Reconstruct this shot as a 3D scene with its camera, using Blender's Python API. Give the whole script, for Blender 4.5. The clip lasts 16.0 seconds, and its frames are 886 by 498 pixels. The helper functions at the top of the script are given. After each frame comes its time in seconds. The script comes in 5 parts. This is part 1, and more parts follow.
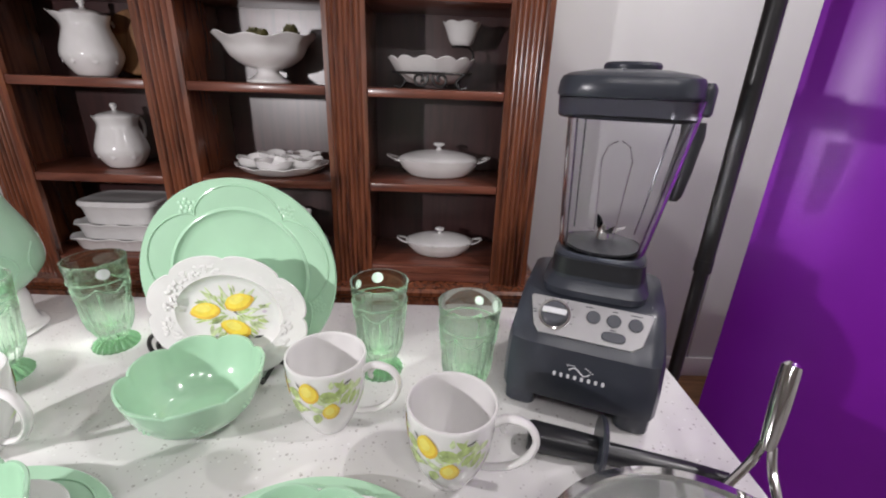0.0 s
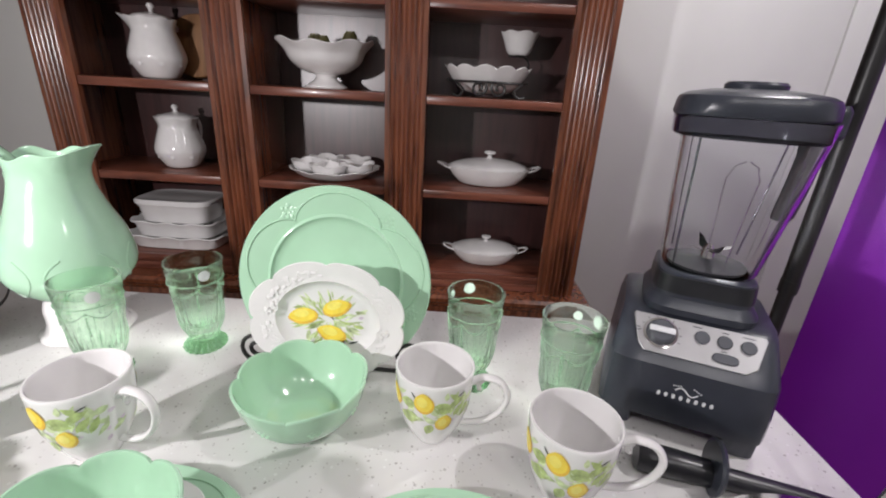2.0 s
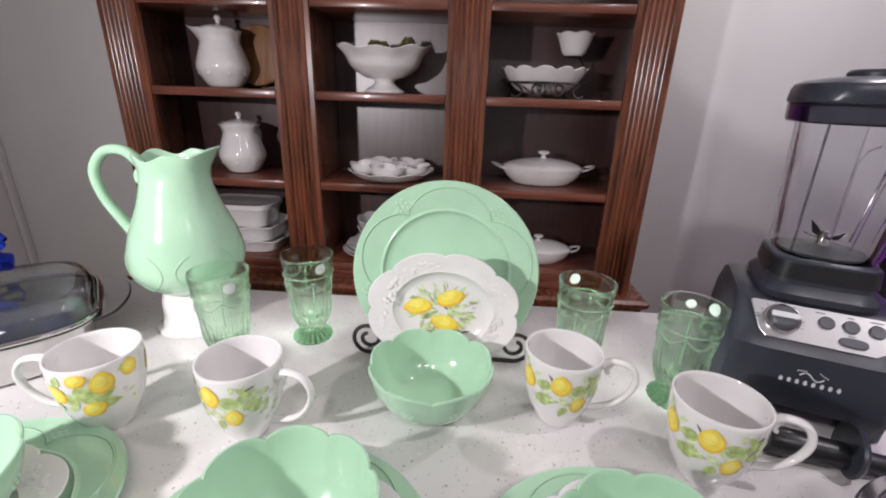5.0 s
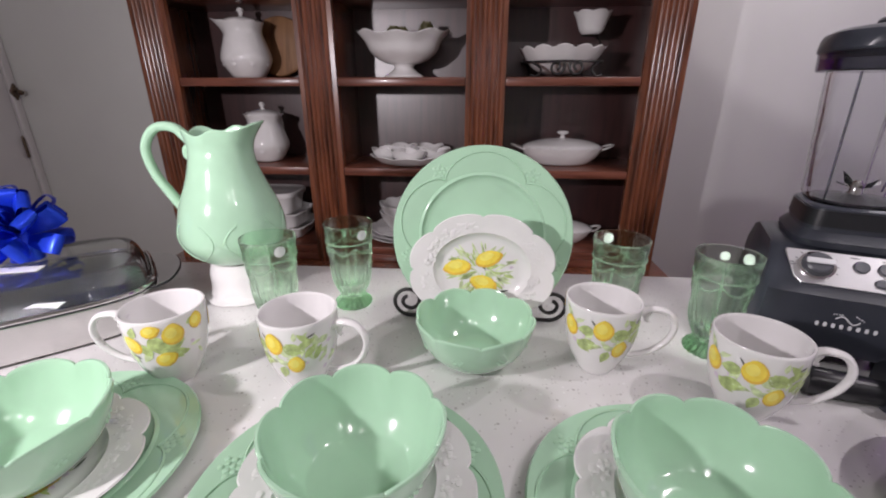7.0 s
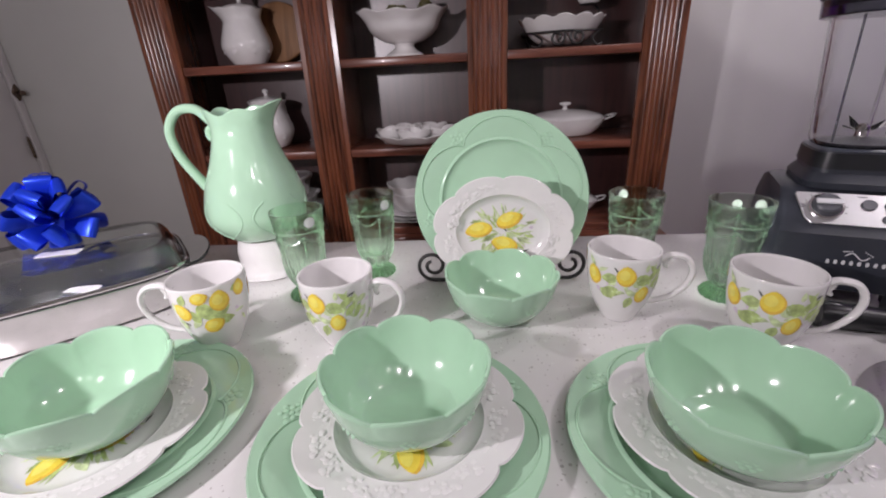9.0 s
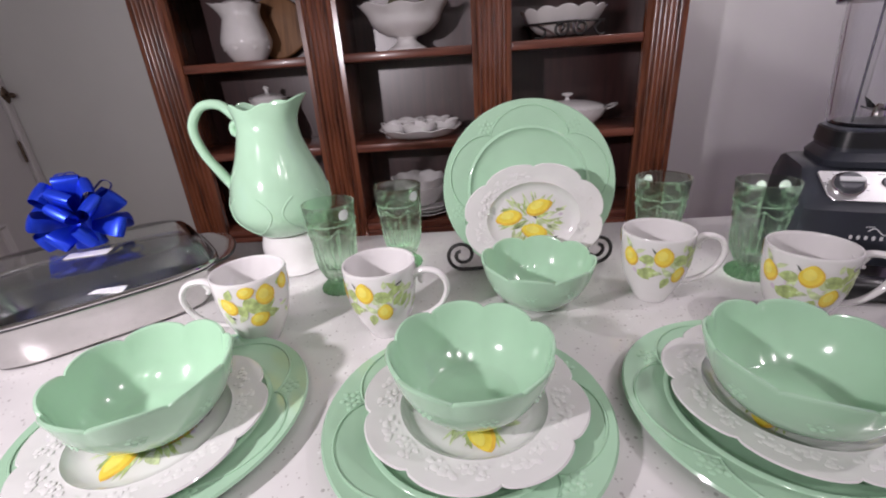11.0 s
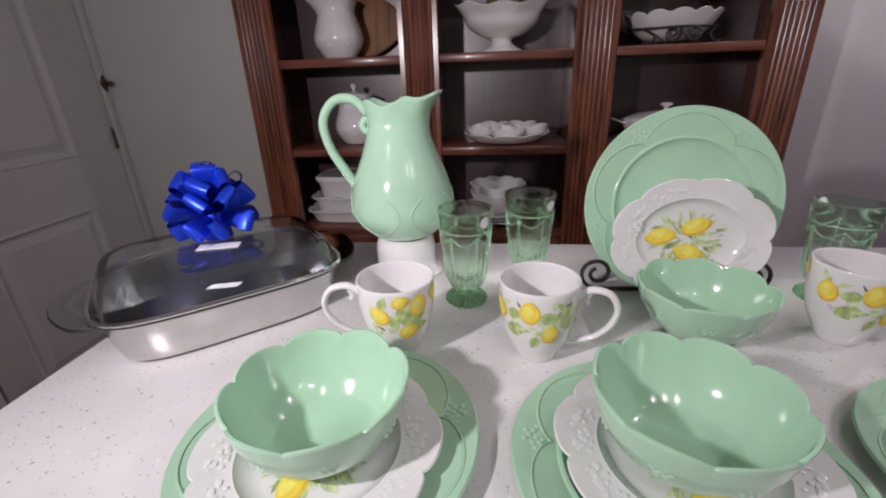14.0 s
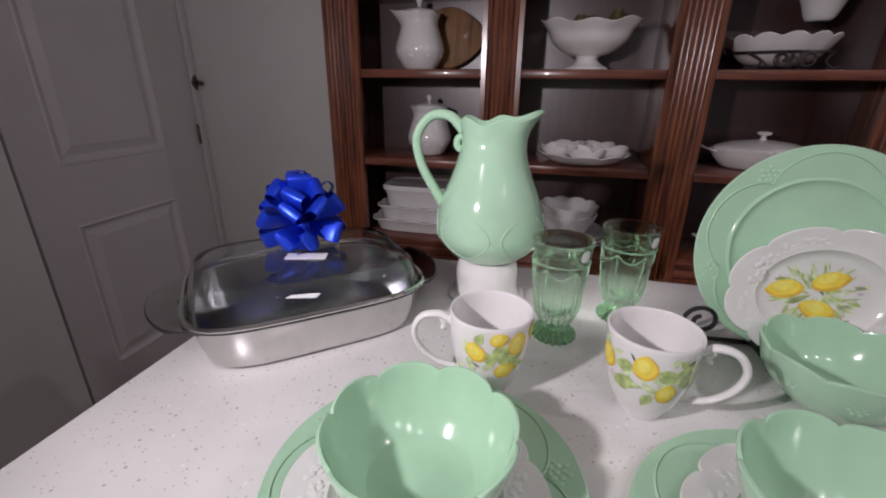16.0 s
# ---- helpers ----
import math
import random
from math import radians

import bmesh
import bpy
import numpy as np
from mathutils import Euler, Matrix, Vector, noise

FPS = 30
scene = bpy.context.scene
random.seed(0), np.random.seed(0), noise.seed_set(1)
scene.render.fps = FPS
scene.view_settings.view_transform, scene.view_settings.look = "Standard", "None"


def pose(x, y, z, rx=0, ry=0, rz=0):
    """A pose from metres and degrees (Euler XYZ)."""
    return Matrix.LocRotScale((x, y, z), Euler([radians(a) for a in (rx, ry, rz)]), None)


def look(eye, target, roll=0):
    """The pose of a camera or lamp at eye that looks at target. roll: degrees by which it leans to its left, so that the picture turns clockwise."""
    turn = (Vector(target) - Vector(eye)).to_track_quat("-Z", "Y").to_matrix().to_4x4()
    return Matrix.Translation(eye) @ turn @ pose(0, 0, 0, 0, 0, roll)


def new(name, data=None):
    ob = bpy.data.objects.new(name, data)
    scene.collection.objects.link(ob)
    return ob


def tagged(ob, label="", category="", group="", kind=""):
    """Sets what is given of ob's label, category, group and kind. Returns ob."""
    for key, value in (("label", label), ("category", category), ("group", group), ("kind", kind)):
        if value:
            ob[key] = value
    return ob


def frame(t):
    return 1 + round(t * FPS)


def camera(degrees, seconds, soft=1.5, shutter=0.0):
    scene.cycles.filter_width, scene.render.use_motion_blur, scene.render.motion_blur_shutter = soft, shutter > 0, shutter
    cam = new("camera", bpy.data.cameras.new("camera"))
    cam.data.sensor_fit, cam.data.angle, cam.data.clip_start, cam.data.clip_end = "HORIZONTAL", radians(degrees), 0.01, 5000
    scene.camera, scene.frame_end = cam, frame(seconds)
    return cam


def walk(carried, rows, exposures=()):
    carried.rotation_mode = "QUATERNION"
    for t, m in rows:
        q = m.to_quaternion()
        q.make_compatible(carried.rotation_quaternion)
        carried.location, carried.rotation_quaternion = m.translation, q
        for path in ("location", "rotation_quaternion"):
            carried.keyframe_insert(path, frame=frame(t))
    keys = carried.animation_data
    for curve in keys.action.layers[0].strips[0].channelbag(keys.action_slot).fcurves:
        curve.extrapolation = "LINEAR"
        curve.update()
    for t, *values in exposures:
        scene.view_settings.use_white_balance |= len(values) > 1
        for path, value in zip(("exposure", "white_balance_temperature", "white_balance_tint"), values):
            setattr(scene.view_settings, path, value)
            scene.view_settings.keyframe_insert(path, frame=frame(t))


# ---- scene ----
cam = camera(91.9, 16.0, soft=2.0)
PATH = [
    (0, (0.322, -0.585, 1.377), (0.355, 1.279, 0.653), 2.1),
    (0.5, (0.295, -0.582, 1.379), (0.33, 1.285, 0.663), 2.4),
    (1, (0.259, -0.584, 1.383), (0.288, 1.286, 0.675), 2.8),
    (1.5, (0.222, -0.584, 1.384), (0.222, 1.286, 0.676), 3.2),
    (2, (0.188, -0.585, 1.383), (0.161, 1.285, 0.675), 3.3),
    (2.5, (0.159, -0.59, 1.377), (0.115, 1.283, 0.677), 3.0),
    (3, (0.134, -0.595, 1.375), (0.08, 1.281, 0.682), 2.5),
    (3.5, (0.102, -0.6, 1.374), (0.033, 1.276, 0.685), 2.3),
    (4, (0.074, -0.608, 1.375), (-0.009, 1.268, 0.687), 2.4),
    (6.5, (0.001, -0.656, 1.33), (-0.137, 1.215, 0.638), 0.7),
    (7, (-0.008, -0.672, 1.319), (-0.154, 1.194, 0.616), -0.0),
    (7.5, (-0.019, -0.68, 1.307), (-0.165, 1.181, 0.589), -0.5),
    (8, (-0.026, -0.692, 1.3), (-0.171, 1.162, 0.565), -1.2),
    (8.5, (-0.033, -0.705, 1.299), (-0.182, 1.144, 0.552), -2.2),
    (9, (-0.046, -0.716, 1.293), (-0.191, 1.128, 0.533), -3.0),
    (11.5, (-0.158, -0.731, 1.288), (-0.235, 1.109, 0.507), -3.9),
    (12, (-0.197, -0.724, 1.286), (-0.277, 1.118, 0.512), -3.2),
    (12.5, (-0.227, -0.717, 1.285), (-0.322, 1.126, 0.515), -3.2),
    (13, (-0.249, -0.705, 1.284), (-0.397, 1.138, 0.522), -3.1),
    (13.5, (-0.277, -0.694, 1.285), (-0.46, 1.149, 0.529), -2.5),
    (14, (-0.305, -0.685, 1.287), (-0.545, 1.152, 0.534), -2.1),
    (14.5, (-0.331, -0.679, 1.296), (-0.637, 1.152, 0.553), -1.6),
    (15, (-0.352, -0.673, 1.3), (-0.708, 1.155, 0.571), -0.7),
    (15.5, (-0.37, -0.663, 1.302), (-0.768, 1.16, 0.58), 0.1),
    (16, (-0.386, -0.655, 1.3), (-0.827, 1.161, 0.588), 0.6),
]
walk(cam, [(t, look(eye, target, roll)) for t, eye, target, roll in PATH],
     [(0, 0.29, 6500, 13), (2, 0.26, 6500, 13), (4, 0.22, 6500, 15), (7, -0.05, 6500, 20), (9, -0.18, 6500, 22), (11.5, -0.18, 6500, 22), (12.5, -0.36, 6500, 22), (14, -0.46, 6500, 22), (16, -0.66, 6500, 21)])

# ---- world and lights ----
world = bpy.data.worlds.new("room_air")
scene.world = world
world.use_nodes = True
world.node_tree.nodes["Background"].inputs[0].default_value = (0.9, 0.92, 1.0, 1)
world.node_tree.nodes["Background"].inputs[1].default_value = 0.02

CEIL = 2.55
KEY = (-0.87, -0.82, 1.5)


def area_lamp(name, place, aim, size, watts, color):
    data = bpy.data.lights.new(name, "AREA")
    data.shape, data.size, data.energy, data.color = "DISK", size, watts, color
    ob = new(name, data)
    ob.matrix_world = look(place, aim)
    return ob


# a round lamp on the photographer's side, low and to one side, and a row of three ceiling downlights
key = area_lamp("key_lamp", KEY, (0.1, 1.2, 1.5), 0.055, 10.4, (1.0, 0.97, 0.98))
key.data.spread = radians(155)
# the last two are unseen fills, added to brighten right wall and purple panel
DOWNLIGHTS_AND_FILLS = [(-0.1, -1.5, 4.6), (0.5, -1.55, 4.6), (1.1, -1.45, 4.6), (1.3, -0.4, 9.5), (1.25, 0.6, 7.0)]
for dx, dy, watts in DOWNLIGHTS_AND_FILLS:
    area_lamp("downlight_or_fill_bulb", (dx, dy, CEIL - 0.035), (dx, dy, 0), 0.06, watts, (1.0, 0.975, 0.97))

# ---- materials ----


def material(name, base, rough=0.5, metal=0.0, coat=0.0):
    m = bpy.data.materials.new(name)
    m.use_nodes = True
    n, l = m.node_tree.nodes, m.node_tree.links
    b = n["Principled BSDF"]
    b.inputs["Base Color"].default_value = (*base, 1)
    b.inputs["Roughness"].default_value = rough
    b.inputs["Metallic"].default_value = metal
    b.inputs["Coat Weight"].default_value = coat
    b.inputs["Coat Roughness"].default_value = 0.06
    return m, n, l, b


def tex(n, l, kind, scale, detail=3.0, stretch=None):
    co = n.new("ShaderNodeTexCoord")
    t = n.new(kind)
    t.inputs["Scale"].default_value = scale
    detail = 0.0 if kind == "ShaderNodeTexVoronoi" else detail
    if "Detail" in t.inputs:
        t.inputs["Detail"].default_value = detail
    if stretch:
        mp = n.new("ShaderNodeMapping")
        mp.inputs["Scale"].default_value = stretch
        l.new(co.outputs["Object"], mp.inputs["Vector"])
        l.new(mp.outputs["Vector"], t.inputs["Vector"])
    else:
        l.new(co.outputs["Object"], t.inputs["Vector"])
    return t


def ramp(n, l, source, stops):
    r = n.new("ShaderNodeValToRGB")
    while len(r.color_ramp.elements) < len(stops):
        r.color_ramp.elements.new(0.5)
    for e, (p, c) in zip(r.color_ramp.elements, stops):
        e.position, e.color = p, (*c, 1)
    l.new(source, r.inputs["Fac"])
    return r.outputs["Color"]


def bump(n, l, b, source, strength, distance):
    k = n.new("ShaderNodeBump")
    k.inputs["Strength"].default_value, k.inputs["Distance"].default_value = strength, distance
    l.new(source, k.inputs["Height"])
    l.new(k.outputs["Normal"], b.inputs["Normal"])


def varied(name, base, rough, amount=0.08, scale=8.0, bump_scale=120.0, bump_d=0.0004, metal=0.0, coat=0.0):
    m, n, l, b = material(name, base, rough, metal, coat)
    t = tex(n, l, "ShaderNodeTexNoise", scale, 4)
    lo, hi = [c * (1 - amount) for c in base], [min(1, c * (1 + amount)) for c in base]
    l.new(ramp(n, l, t.outputs["Fac"], [(0.3, lo), (0.7, hi)]), b.inputs["Base Color"])
    g = tex(n, l, "ShaderNodeTexNoise", bump_scale, 3)
    bump(n, l, b, g.outputs["Fac"], 0.25, bump_d)
    return m


def glaze(name, base, relief=0.0):
    m, n, l, b = material(name, base, 0.13, 0, 0.6)
    b.inputs["Coat Roughness"].default_value = 0.02
    t = tex(n, l, "ShaderNodeTexNoise", 14, 3)
    lo, hi = [c * 0.95 for c in base], [min(1, c * 1.04) for c in base]
    l.new(ramp(n, l, t.outputs["Fac"], [(0.3, lo), (0.7, hi)]), b.inputs["Base Color"])
    w = tex(n, l, "ShaderNodeTexNoise", 30, 2)
    if relief:
        w = tex(n, l, "ShaderNodeTexVoronoi", 55)
        bump(n, l, b, w.outputs["Distance"], relief, 0.003)
    else:
        bump(n, l, b, w.outputs["Fac"], 0.12, 0.001)
    return m


def speckled_quartz():
    m, n, l, b = material("white_quartz", (0.76, 0.75, 0.74), 0.14)
    base = tex(n, l, "ShaderNodeTexNoise", 9, 4)
    col = ramp(n, l, base.outputs["Fac"], [(0.3, (0.72, 0.71, 0.70)), (0.7, (0.80, 0.79, 0.78))])
    for scale, cut, tint in ((110, 0.14, (0.24, 0.21, 0.20)), (210, 0.17, (0.36, 0.33, 0.32)), (90, 0.12, (0.95, 0.95, 0.95))):
        v = tex(n, l, "ShaderNodeTexVoronoi", scale)
        v.inputs["Randomness"].default_value = 1.0
        pick = n.new("ShaderNodeSeparateColor")
        l.new(v.outputs["Color"], pick.inputs[0])
        keep = n.new("ShaderNodeMath")
        keep.operation, keep.inputs[1].default_value = "LESS_THAN", 0.15
        l.new(pick.outputs[0], keep.inputs[0])
        near = n.new("ShaderNodeMath")
        near.operation, near.inputs[1].default_value = "LESS_THAN", cut * 1.6
        l.new(v.outputs["Distance"], near.inputs[0])
        both = n.new("ShaderNodeMath")
        both.operation = "MULTIPLY"
        l.new(keep.outputs[0], both.inputs[0])
        l.new(near.outputs[0], both.inputs[1])
        soft = n.new("ShaderNodeMath")
        soft.operation, soft.inputs[1].default_value = "MULTIPLY", 0.5
        l.new(both.outputs[0], soft.inputs[0])
        mix = n.new("ShaderNodeMix")
        mix.data_type = "RGBA"
        l.new(soft.outputs[0], mix.inputs[0])
        l.new(col, mix.inputs[6])
        mix.inputs[7].default_value = (*tint, 1)
        col = mix.outputs[2]
    l.new(col, b.inputs["Base Color"])
    return m


def wood(name, dark, light, rough, axis="z", coat=0.25):
    m, n, l, b = material(name, light, rough, 0, coat)
    k = {"z": (9, 9, 0.8), "x": (0.8, 9, 9)}[axis]
    t = tex(n, l, "ShaderNodeTexNoise", 6, 6, k)
    col = ramp(n, l, t.outputs["Fac"], [(0.3, dark), (0.55, light), (0.75, [c * 1.25 for c in light])])
    big = tex(n, l, "ShaderNodeTexNoise", 2.5, 2)
    mix = n.new("ShaderNodeMix")
    mix.data_type, mix.blend_type = "RGBA", "MULTIPLY"
    mix.inputs[0].default_value = 0.5
    l.new(col, mix.inputs[6])
    l.new(ramp(n, l, big.outputs["Fac"], [(0.3, (0.7, 0.7, 0.7)), (0.7, (1.1, 1.1, 1.1))]), mix.inputs[7])
    l.new(mix.outputs[2], b.inputs["Base Color"])
    bump(n, l, b, t.outputs["Fac"], 0.15, 0.0008)
    return m


def glass(name, tint, rough=0.02, ior=1.45):
    m, n, l, b = material(name, tint, rough)
    b.inputs["Transmission Weight"].default_value = 1.0
    b.inputs["IOR"].default_value = ior
    return m


GREEN = glaze("mint_glaze", (0.435, 0.69, 0.49))
WHITE = glaze("white_glaze", (0.82, 0.81, 0.80))
QUARTZ = speckled_quartz()
CHERRY = wood("cherry_wood", (0.05, 0.015, 0.008), (0.20, 0.064, 0.029), 0.26, "z", 0.7)
CHERRY.node_tree.nodes["Principled BSDF"].inputs["Coat Roughness"].default_value = 0.2
CHERRY_X = wood("cherry_wood_shelf", (0.075, 0.021, 0.013), (0.20, 0.066, 0.040), 0.3, "x")
# cherry darkened in its colour to stand for shade deep in the bays
CHERRY_BACK_SHADED = wood("cherry_back_panel_shaded", (0.032, 0.010, 0.009), (0.062, 0.020, 0.019), 0.34, "z", 0.0)
CHERRY_BACK_SHADED.node_tree.nodes["Principled BSDF"].inputs["Coat Weight"].default_value = 1.0
CHERRY_BACK_SHADED.node_tree.nodes["Principled BSDF"].inputs["Coat IOR"].default_value = 1.75
CHERRY_BACK_SHADED.node_tree.nodes["Principled BSDF"].inputs["Coat Roughness"].default_value = 0.38
for node in CHERRY_BACK_SHADED.node_tree.nodes:
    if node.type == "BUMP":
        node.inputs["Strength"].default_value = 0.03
BOARD_WOOD = wood("board_wood", (0.16, 0.075, 0.03), (0.30, 0.15, 0.065), 0.5, "z", 0.05)
FLOOR_WOOD = wood("floor_wood", (0.10, 0.045, 0.02), (0.22, 0.11, 0.05), 0.4, "x", 0.1)
WALL = varied("wall_paint", (0.71, 0.72, 0.695), 0.6, 0.03, 3, 220, 0.0006)
DOOR_PAINT = varied("door_paint", (0.62, 0.60, 0.60), 0.42, 0.03, 4, 180, 0.0004)
CEILING_PAINT = varied("ceiling_paint", (0.78, 0.78, 0.77), 0.8, 0.03, 3, 150, 0.001)
BLACK_METAL = varied("black_iron", (0.018, 0.017, 0.017), 0.42, 0.2, 40, 300, 0.0004)
POLE_BLACK = varied("black_pole_coat", (0.012, 0.012, 0.013), 0.35, 0.2, 20, 300, 0.0002)
BRASS = varied("dark_bronze", (0.16, 0.12, 0.09), 0.35, 0.2, 60, 200, 0.0003, 0.9)
STEEL = varied("brushed_steel", (0.62, 0.61, 0.60), 0.22, 0.06, 30, 400, 0.0002, 1.0)
CHROME = varied("polished_steel", (0.72, 0.71, 0.70), 0.08, 0.04, 30, 100, 0.0001, 1.0)
APPLIANCE = varied("charcoal_plastic", (0.036, 0.041, 0.054), 0.3, 0.12, 20, 600, 0.0002)
DARK_PLASTIC = varied("dark_plastic", (0.016, 0.017, 0.02), 0.3, 0.15, 20, 500, 0.0002)
BUTTON = varied("grey_button", (0.09, 0.095, 0.11), 0.35, 0.1, 20, 400, 0.0002)
SILVER = varied("silver_panel", (0.60, 0.60, 0.61), 0.32, 0.05, 30, 500, 0.0001, 0.75)
PRINT = varied("pale_print", (0.72, 0.73, 0.75), 0.5, 0.03, 30)
PURPLE = varied("purple_satin", (0.23, 0.012, 0.42), 0.34, 0.1, 3, 60, 0.0006)
RIBBON = varied("blue_satin_ribbon", (0.012, 0.055, 0.66), 0.34, 0.15, 30, 300, 0.0002, 0.55)
PAN_INSIDE = varied("dark_pan_inside", (0.40, 0.405, 0.41), 0.19, 0.1, 30, 300, 0.0002, 1.0)
DARK_BAND = glass("smoky_jar_band", (0.12, 0.125, 0.15), 0.08, 1.35)
LABEL = varied("paper_label", (0.80, 0.79, 0.83), 0.6, 0.02, 40)
STICKER = varied("paper_sticker", (0.76, 0.80, 0.78), 0.6, 0.03, 60)


def thin_glass(name, tint, clear, ior=1.42):
    """Pressed glass: refracting body mixed with straight-through light, as thin walls show it."""
    m = glass(name, tint, 0.0, ior)
    n, l = m.node_tree.nodes, m.node_tree.links
    t, x = n.new("ShaderNodeBsdfTransparent"), n.new("ShaderNodeMixShader")
    t.inputs["Color"].default_value = (*tint, 1)
    x.inputs[0].default_value = clear
    l.new(n["Principled BSDF"].outputs[0], x.inputs[1])
    l.new(t.outputs[0], x.inputs[2])
    l.new(x.outputs[0], n["Material Output"].inputs["Surface"])
    return m


GOBLET_GLASS = thin_glass("green_pressed_glass", (0.88, 0.975, 0.895), 0.3, 1.22)
GOBLET_FOOT = thin_glass("deep_green_pressed_glass", (0.52, 0.85, 0.56), 0.15)
GOBLET_RELIEF = glass("raised_green_glass", (0.48, 0.69, 0.51), 0.08, 1.5)
GOBLET_RELIEF.node_tree.nodes["Principled BSDF"].inputs["Transmission Weight"].default_value = 0.72
LID_GLASS = glass("lid_glass", (0.95, 0.98, 0.965), 0.0, 1.38)
CLEAR_GLASS = glass("clear_glass", (0.93, 0.96, 0.96), 0.01, 1.45)
JAR_PLASTIC = glass("smoky_jar_plastic", (0.96, 0.965, 0.98), 0.0, 1.24)
JAR_RIB = glass("smoky_jar_rib", (0.42, 0.43, 0.48), 0.05, 1.4)
LEMON = varied("lemon_print", (0.92, 0.70, 0.09), 0.25, 0.1, 90)
LEMON_LIGHT = varied("pale_lemon_print", (0.95, 0.80, 0.17), 0.25, 0.1, 90)
LEMON_SHADE = varied("orange_print", (0.80, 0.50, 0.07), 0.25, 0.15, 90)
LEAF = varied("leaf_print", (0.46, 0.57, 0.23), 0.25, 0.35, 110)
LEAF_PALE = varied("pale_leaf_print", (0.62, 0.72, 0.42), 0.25, 0.3, 110)
LILAC = varied("lilac_print", (0.70, 0.60, 0.70), 0.25, 0.15, 80)
INK = varied("dark_stem_print", (0.10, 0.11, 0.10), 0.4, 0.2, 80)
PLANT = varied("olive_leaves", (0.10, 0.09, 0.03), 0.5, 0.3, 60)
LAMP_WHITE = varied("lamp_trim", (0.8, 0.8, 0.8), 0.4, 0.02, 30)

# ---- mesh helpers ----


def finish(name, verts, faces, mat, sharp=35, smooth=True):
    me = bpy.data.meshes.new(name)
    me.from_pydata([tuple(v) for v in verts], [], [tuple(f) for f in faces])
    bm = bmesh.new()
    bm.from_mesh(me)
    bmesh.ops.recalc_face_normals(bm, faces=bm.faces)
    bm.to_mesh(me)
    bm.free()
    if smooth:
        for p in me.polygons:
            p.use_smooth = True
        me.set_sharp_from_angle(angle=radians(sharp))
    me.materials.append(mat)
    return me


def from_bm(name, bm, mat, sharp=35):
    me = bpy.data.meshes.new(name)
    bmesh.ops.recalc_face_normals(bm, faces=bm.faces)
    bm.to_mesh(me)
    bm.free()
    for p in me.polygons:
        p.use_smooth = True
    me.set_sharp_from_angle(angle=radians(sharp))
    me.materials.append(mat)
    return me


def part(name, me, parent, label="", at=None):
    ob = new(name, me)
    ob.parent = parent
    if at is not None:
        ob.matrix_basis = at
    return tagged(ob, label) if label else ob


def thing(name, m, label, category, group="", kind=""):
    ob = new(name)
    ob.empty_display_size = 0.05
    ob.matrix_basis = m
    return tagged(ob, label, category, group, kind)


def solid(name, me, label, category, kind="", m=None, group=""):
    ob = new(name, me)
    if m is not None:
        ob.matrix_basis = m
    return tagged(ob, label, category, group, kind)


def lathe(profile, n=64, shape=None):
    """Verts and faces turned round z; shape(theta, r, z) may bend each point. Ends at r = 0 close in one point."""
    verts, faces, rings = [], [], []
    for r, z in profile:
        if r < 1e-6:
            rings.append([len(verts)])
            verts.append((0, 0, z) if not shape else (0, 0, shape(0, 0, z)[1]))
        else:
            ring = []
            for i in range(n):
                th = 2 * math.pi * i / n
                rr, zz = shape(th, r, z) if shape else (r, z)
                ring.append(len(verts))
                verts.append((rr * math.cos(th), rr * math.sin(th), zz))
            rings.append(ring)
    for a, b in zip(rings, rings[1:]):
        if len(a) == 1 and len(b) == 1:
            continue
        for i in range(n):
            j = (i + 1) % n
            if len(a) == 1:
                faces.append((a[0], b[i], b[j]))
            elif len(b) == 1:
                faces.append((a[i], a[j], b[0]))
            else:
                faces.append((a[i], a[j], b[j], b[i]))
    return verts, faces


def spline(pts, per=6):
    """Points of a smooth line through pts."""
    pts = [np.array(p, float) for p in pts]
    out = []
    for i in range(len(pts) - 1):
        p0, p1, p2, p3 = pts[max(i - 1, 0)], pts[i], pts[i + 1], pts[min(i + 2, len(pts) - 1)]
        for k in range(per):
            t = k / per
            out.append(0.5 * (2 * p1 + (p2 - p0) * t + (2 * p0 - 5 * p1 + 4 * p2 - p3) * t * t + (3 * p1 - p0 - 3 * p2 + p3) * t ** 3))
    out.append(pts[-1])
    return out


def tube(points, radius, sides=10, closed=False, flat=1.0):
    """A round or flattened bar along points; radius is a number or a function of 0..1."""
    pts = [Vector(p) for p in points]
    n = len(pts)
    verts, faces = [], []
    up = Vector((0.03, 0.05, 1)).normalized()
    side = None
    for i, p in enumerate(pts):
        a = pts[(i - 1) % n] if closed or i else p
        b = pts[(i + 1) % n] if closed or i < n - 1 else p
        d = (b - a).normalized()
        if side is None:
            side = d.cross(up).normalized() if abs(d.dot(up)) < 0.95 else d.cross(Vector((1, 0, 0))).normalized()
        side = (side - d * side.dot(d)).normalized()
        o = d.cross(side)
        r = radius(i / max(1, n - 1)) if callable(radius) else radius
        for k in range(sides):
            th = 2 * math.pi * k / sides
            verts.append(p + side * (r * math.cos(th)) + o * (r * flat * math.sin(th)))
    for i in range(n if closed else n - 1):
        j = (i + 1) % n
        for k in range(sides):
            q = (k + 1) % sides
            faces.append((i * sides + k, i * sides + q, j * sides + q, j * sides + k))
    if not closed:
        faces.append(tuple(range(sides)))
        faces.append(tuple((n - 1) * sides + k for k in range(sides)))
    return verts, faces


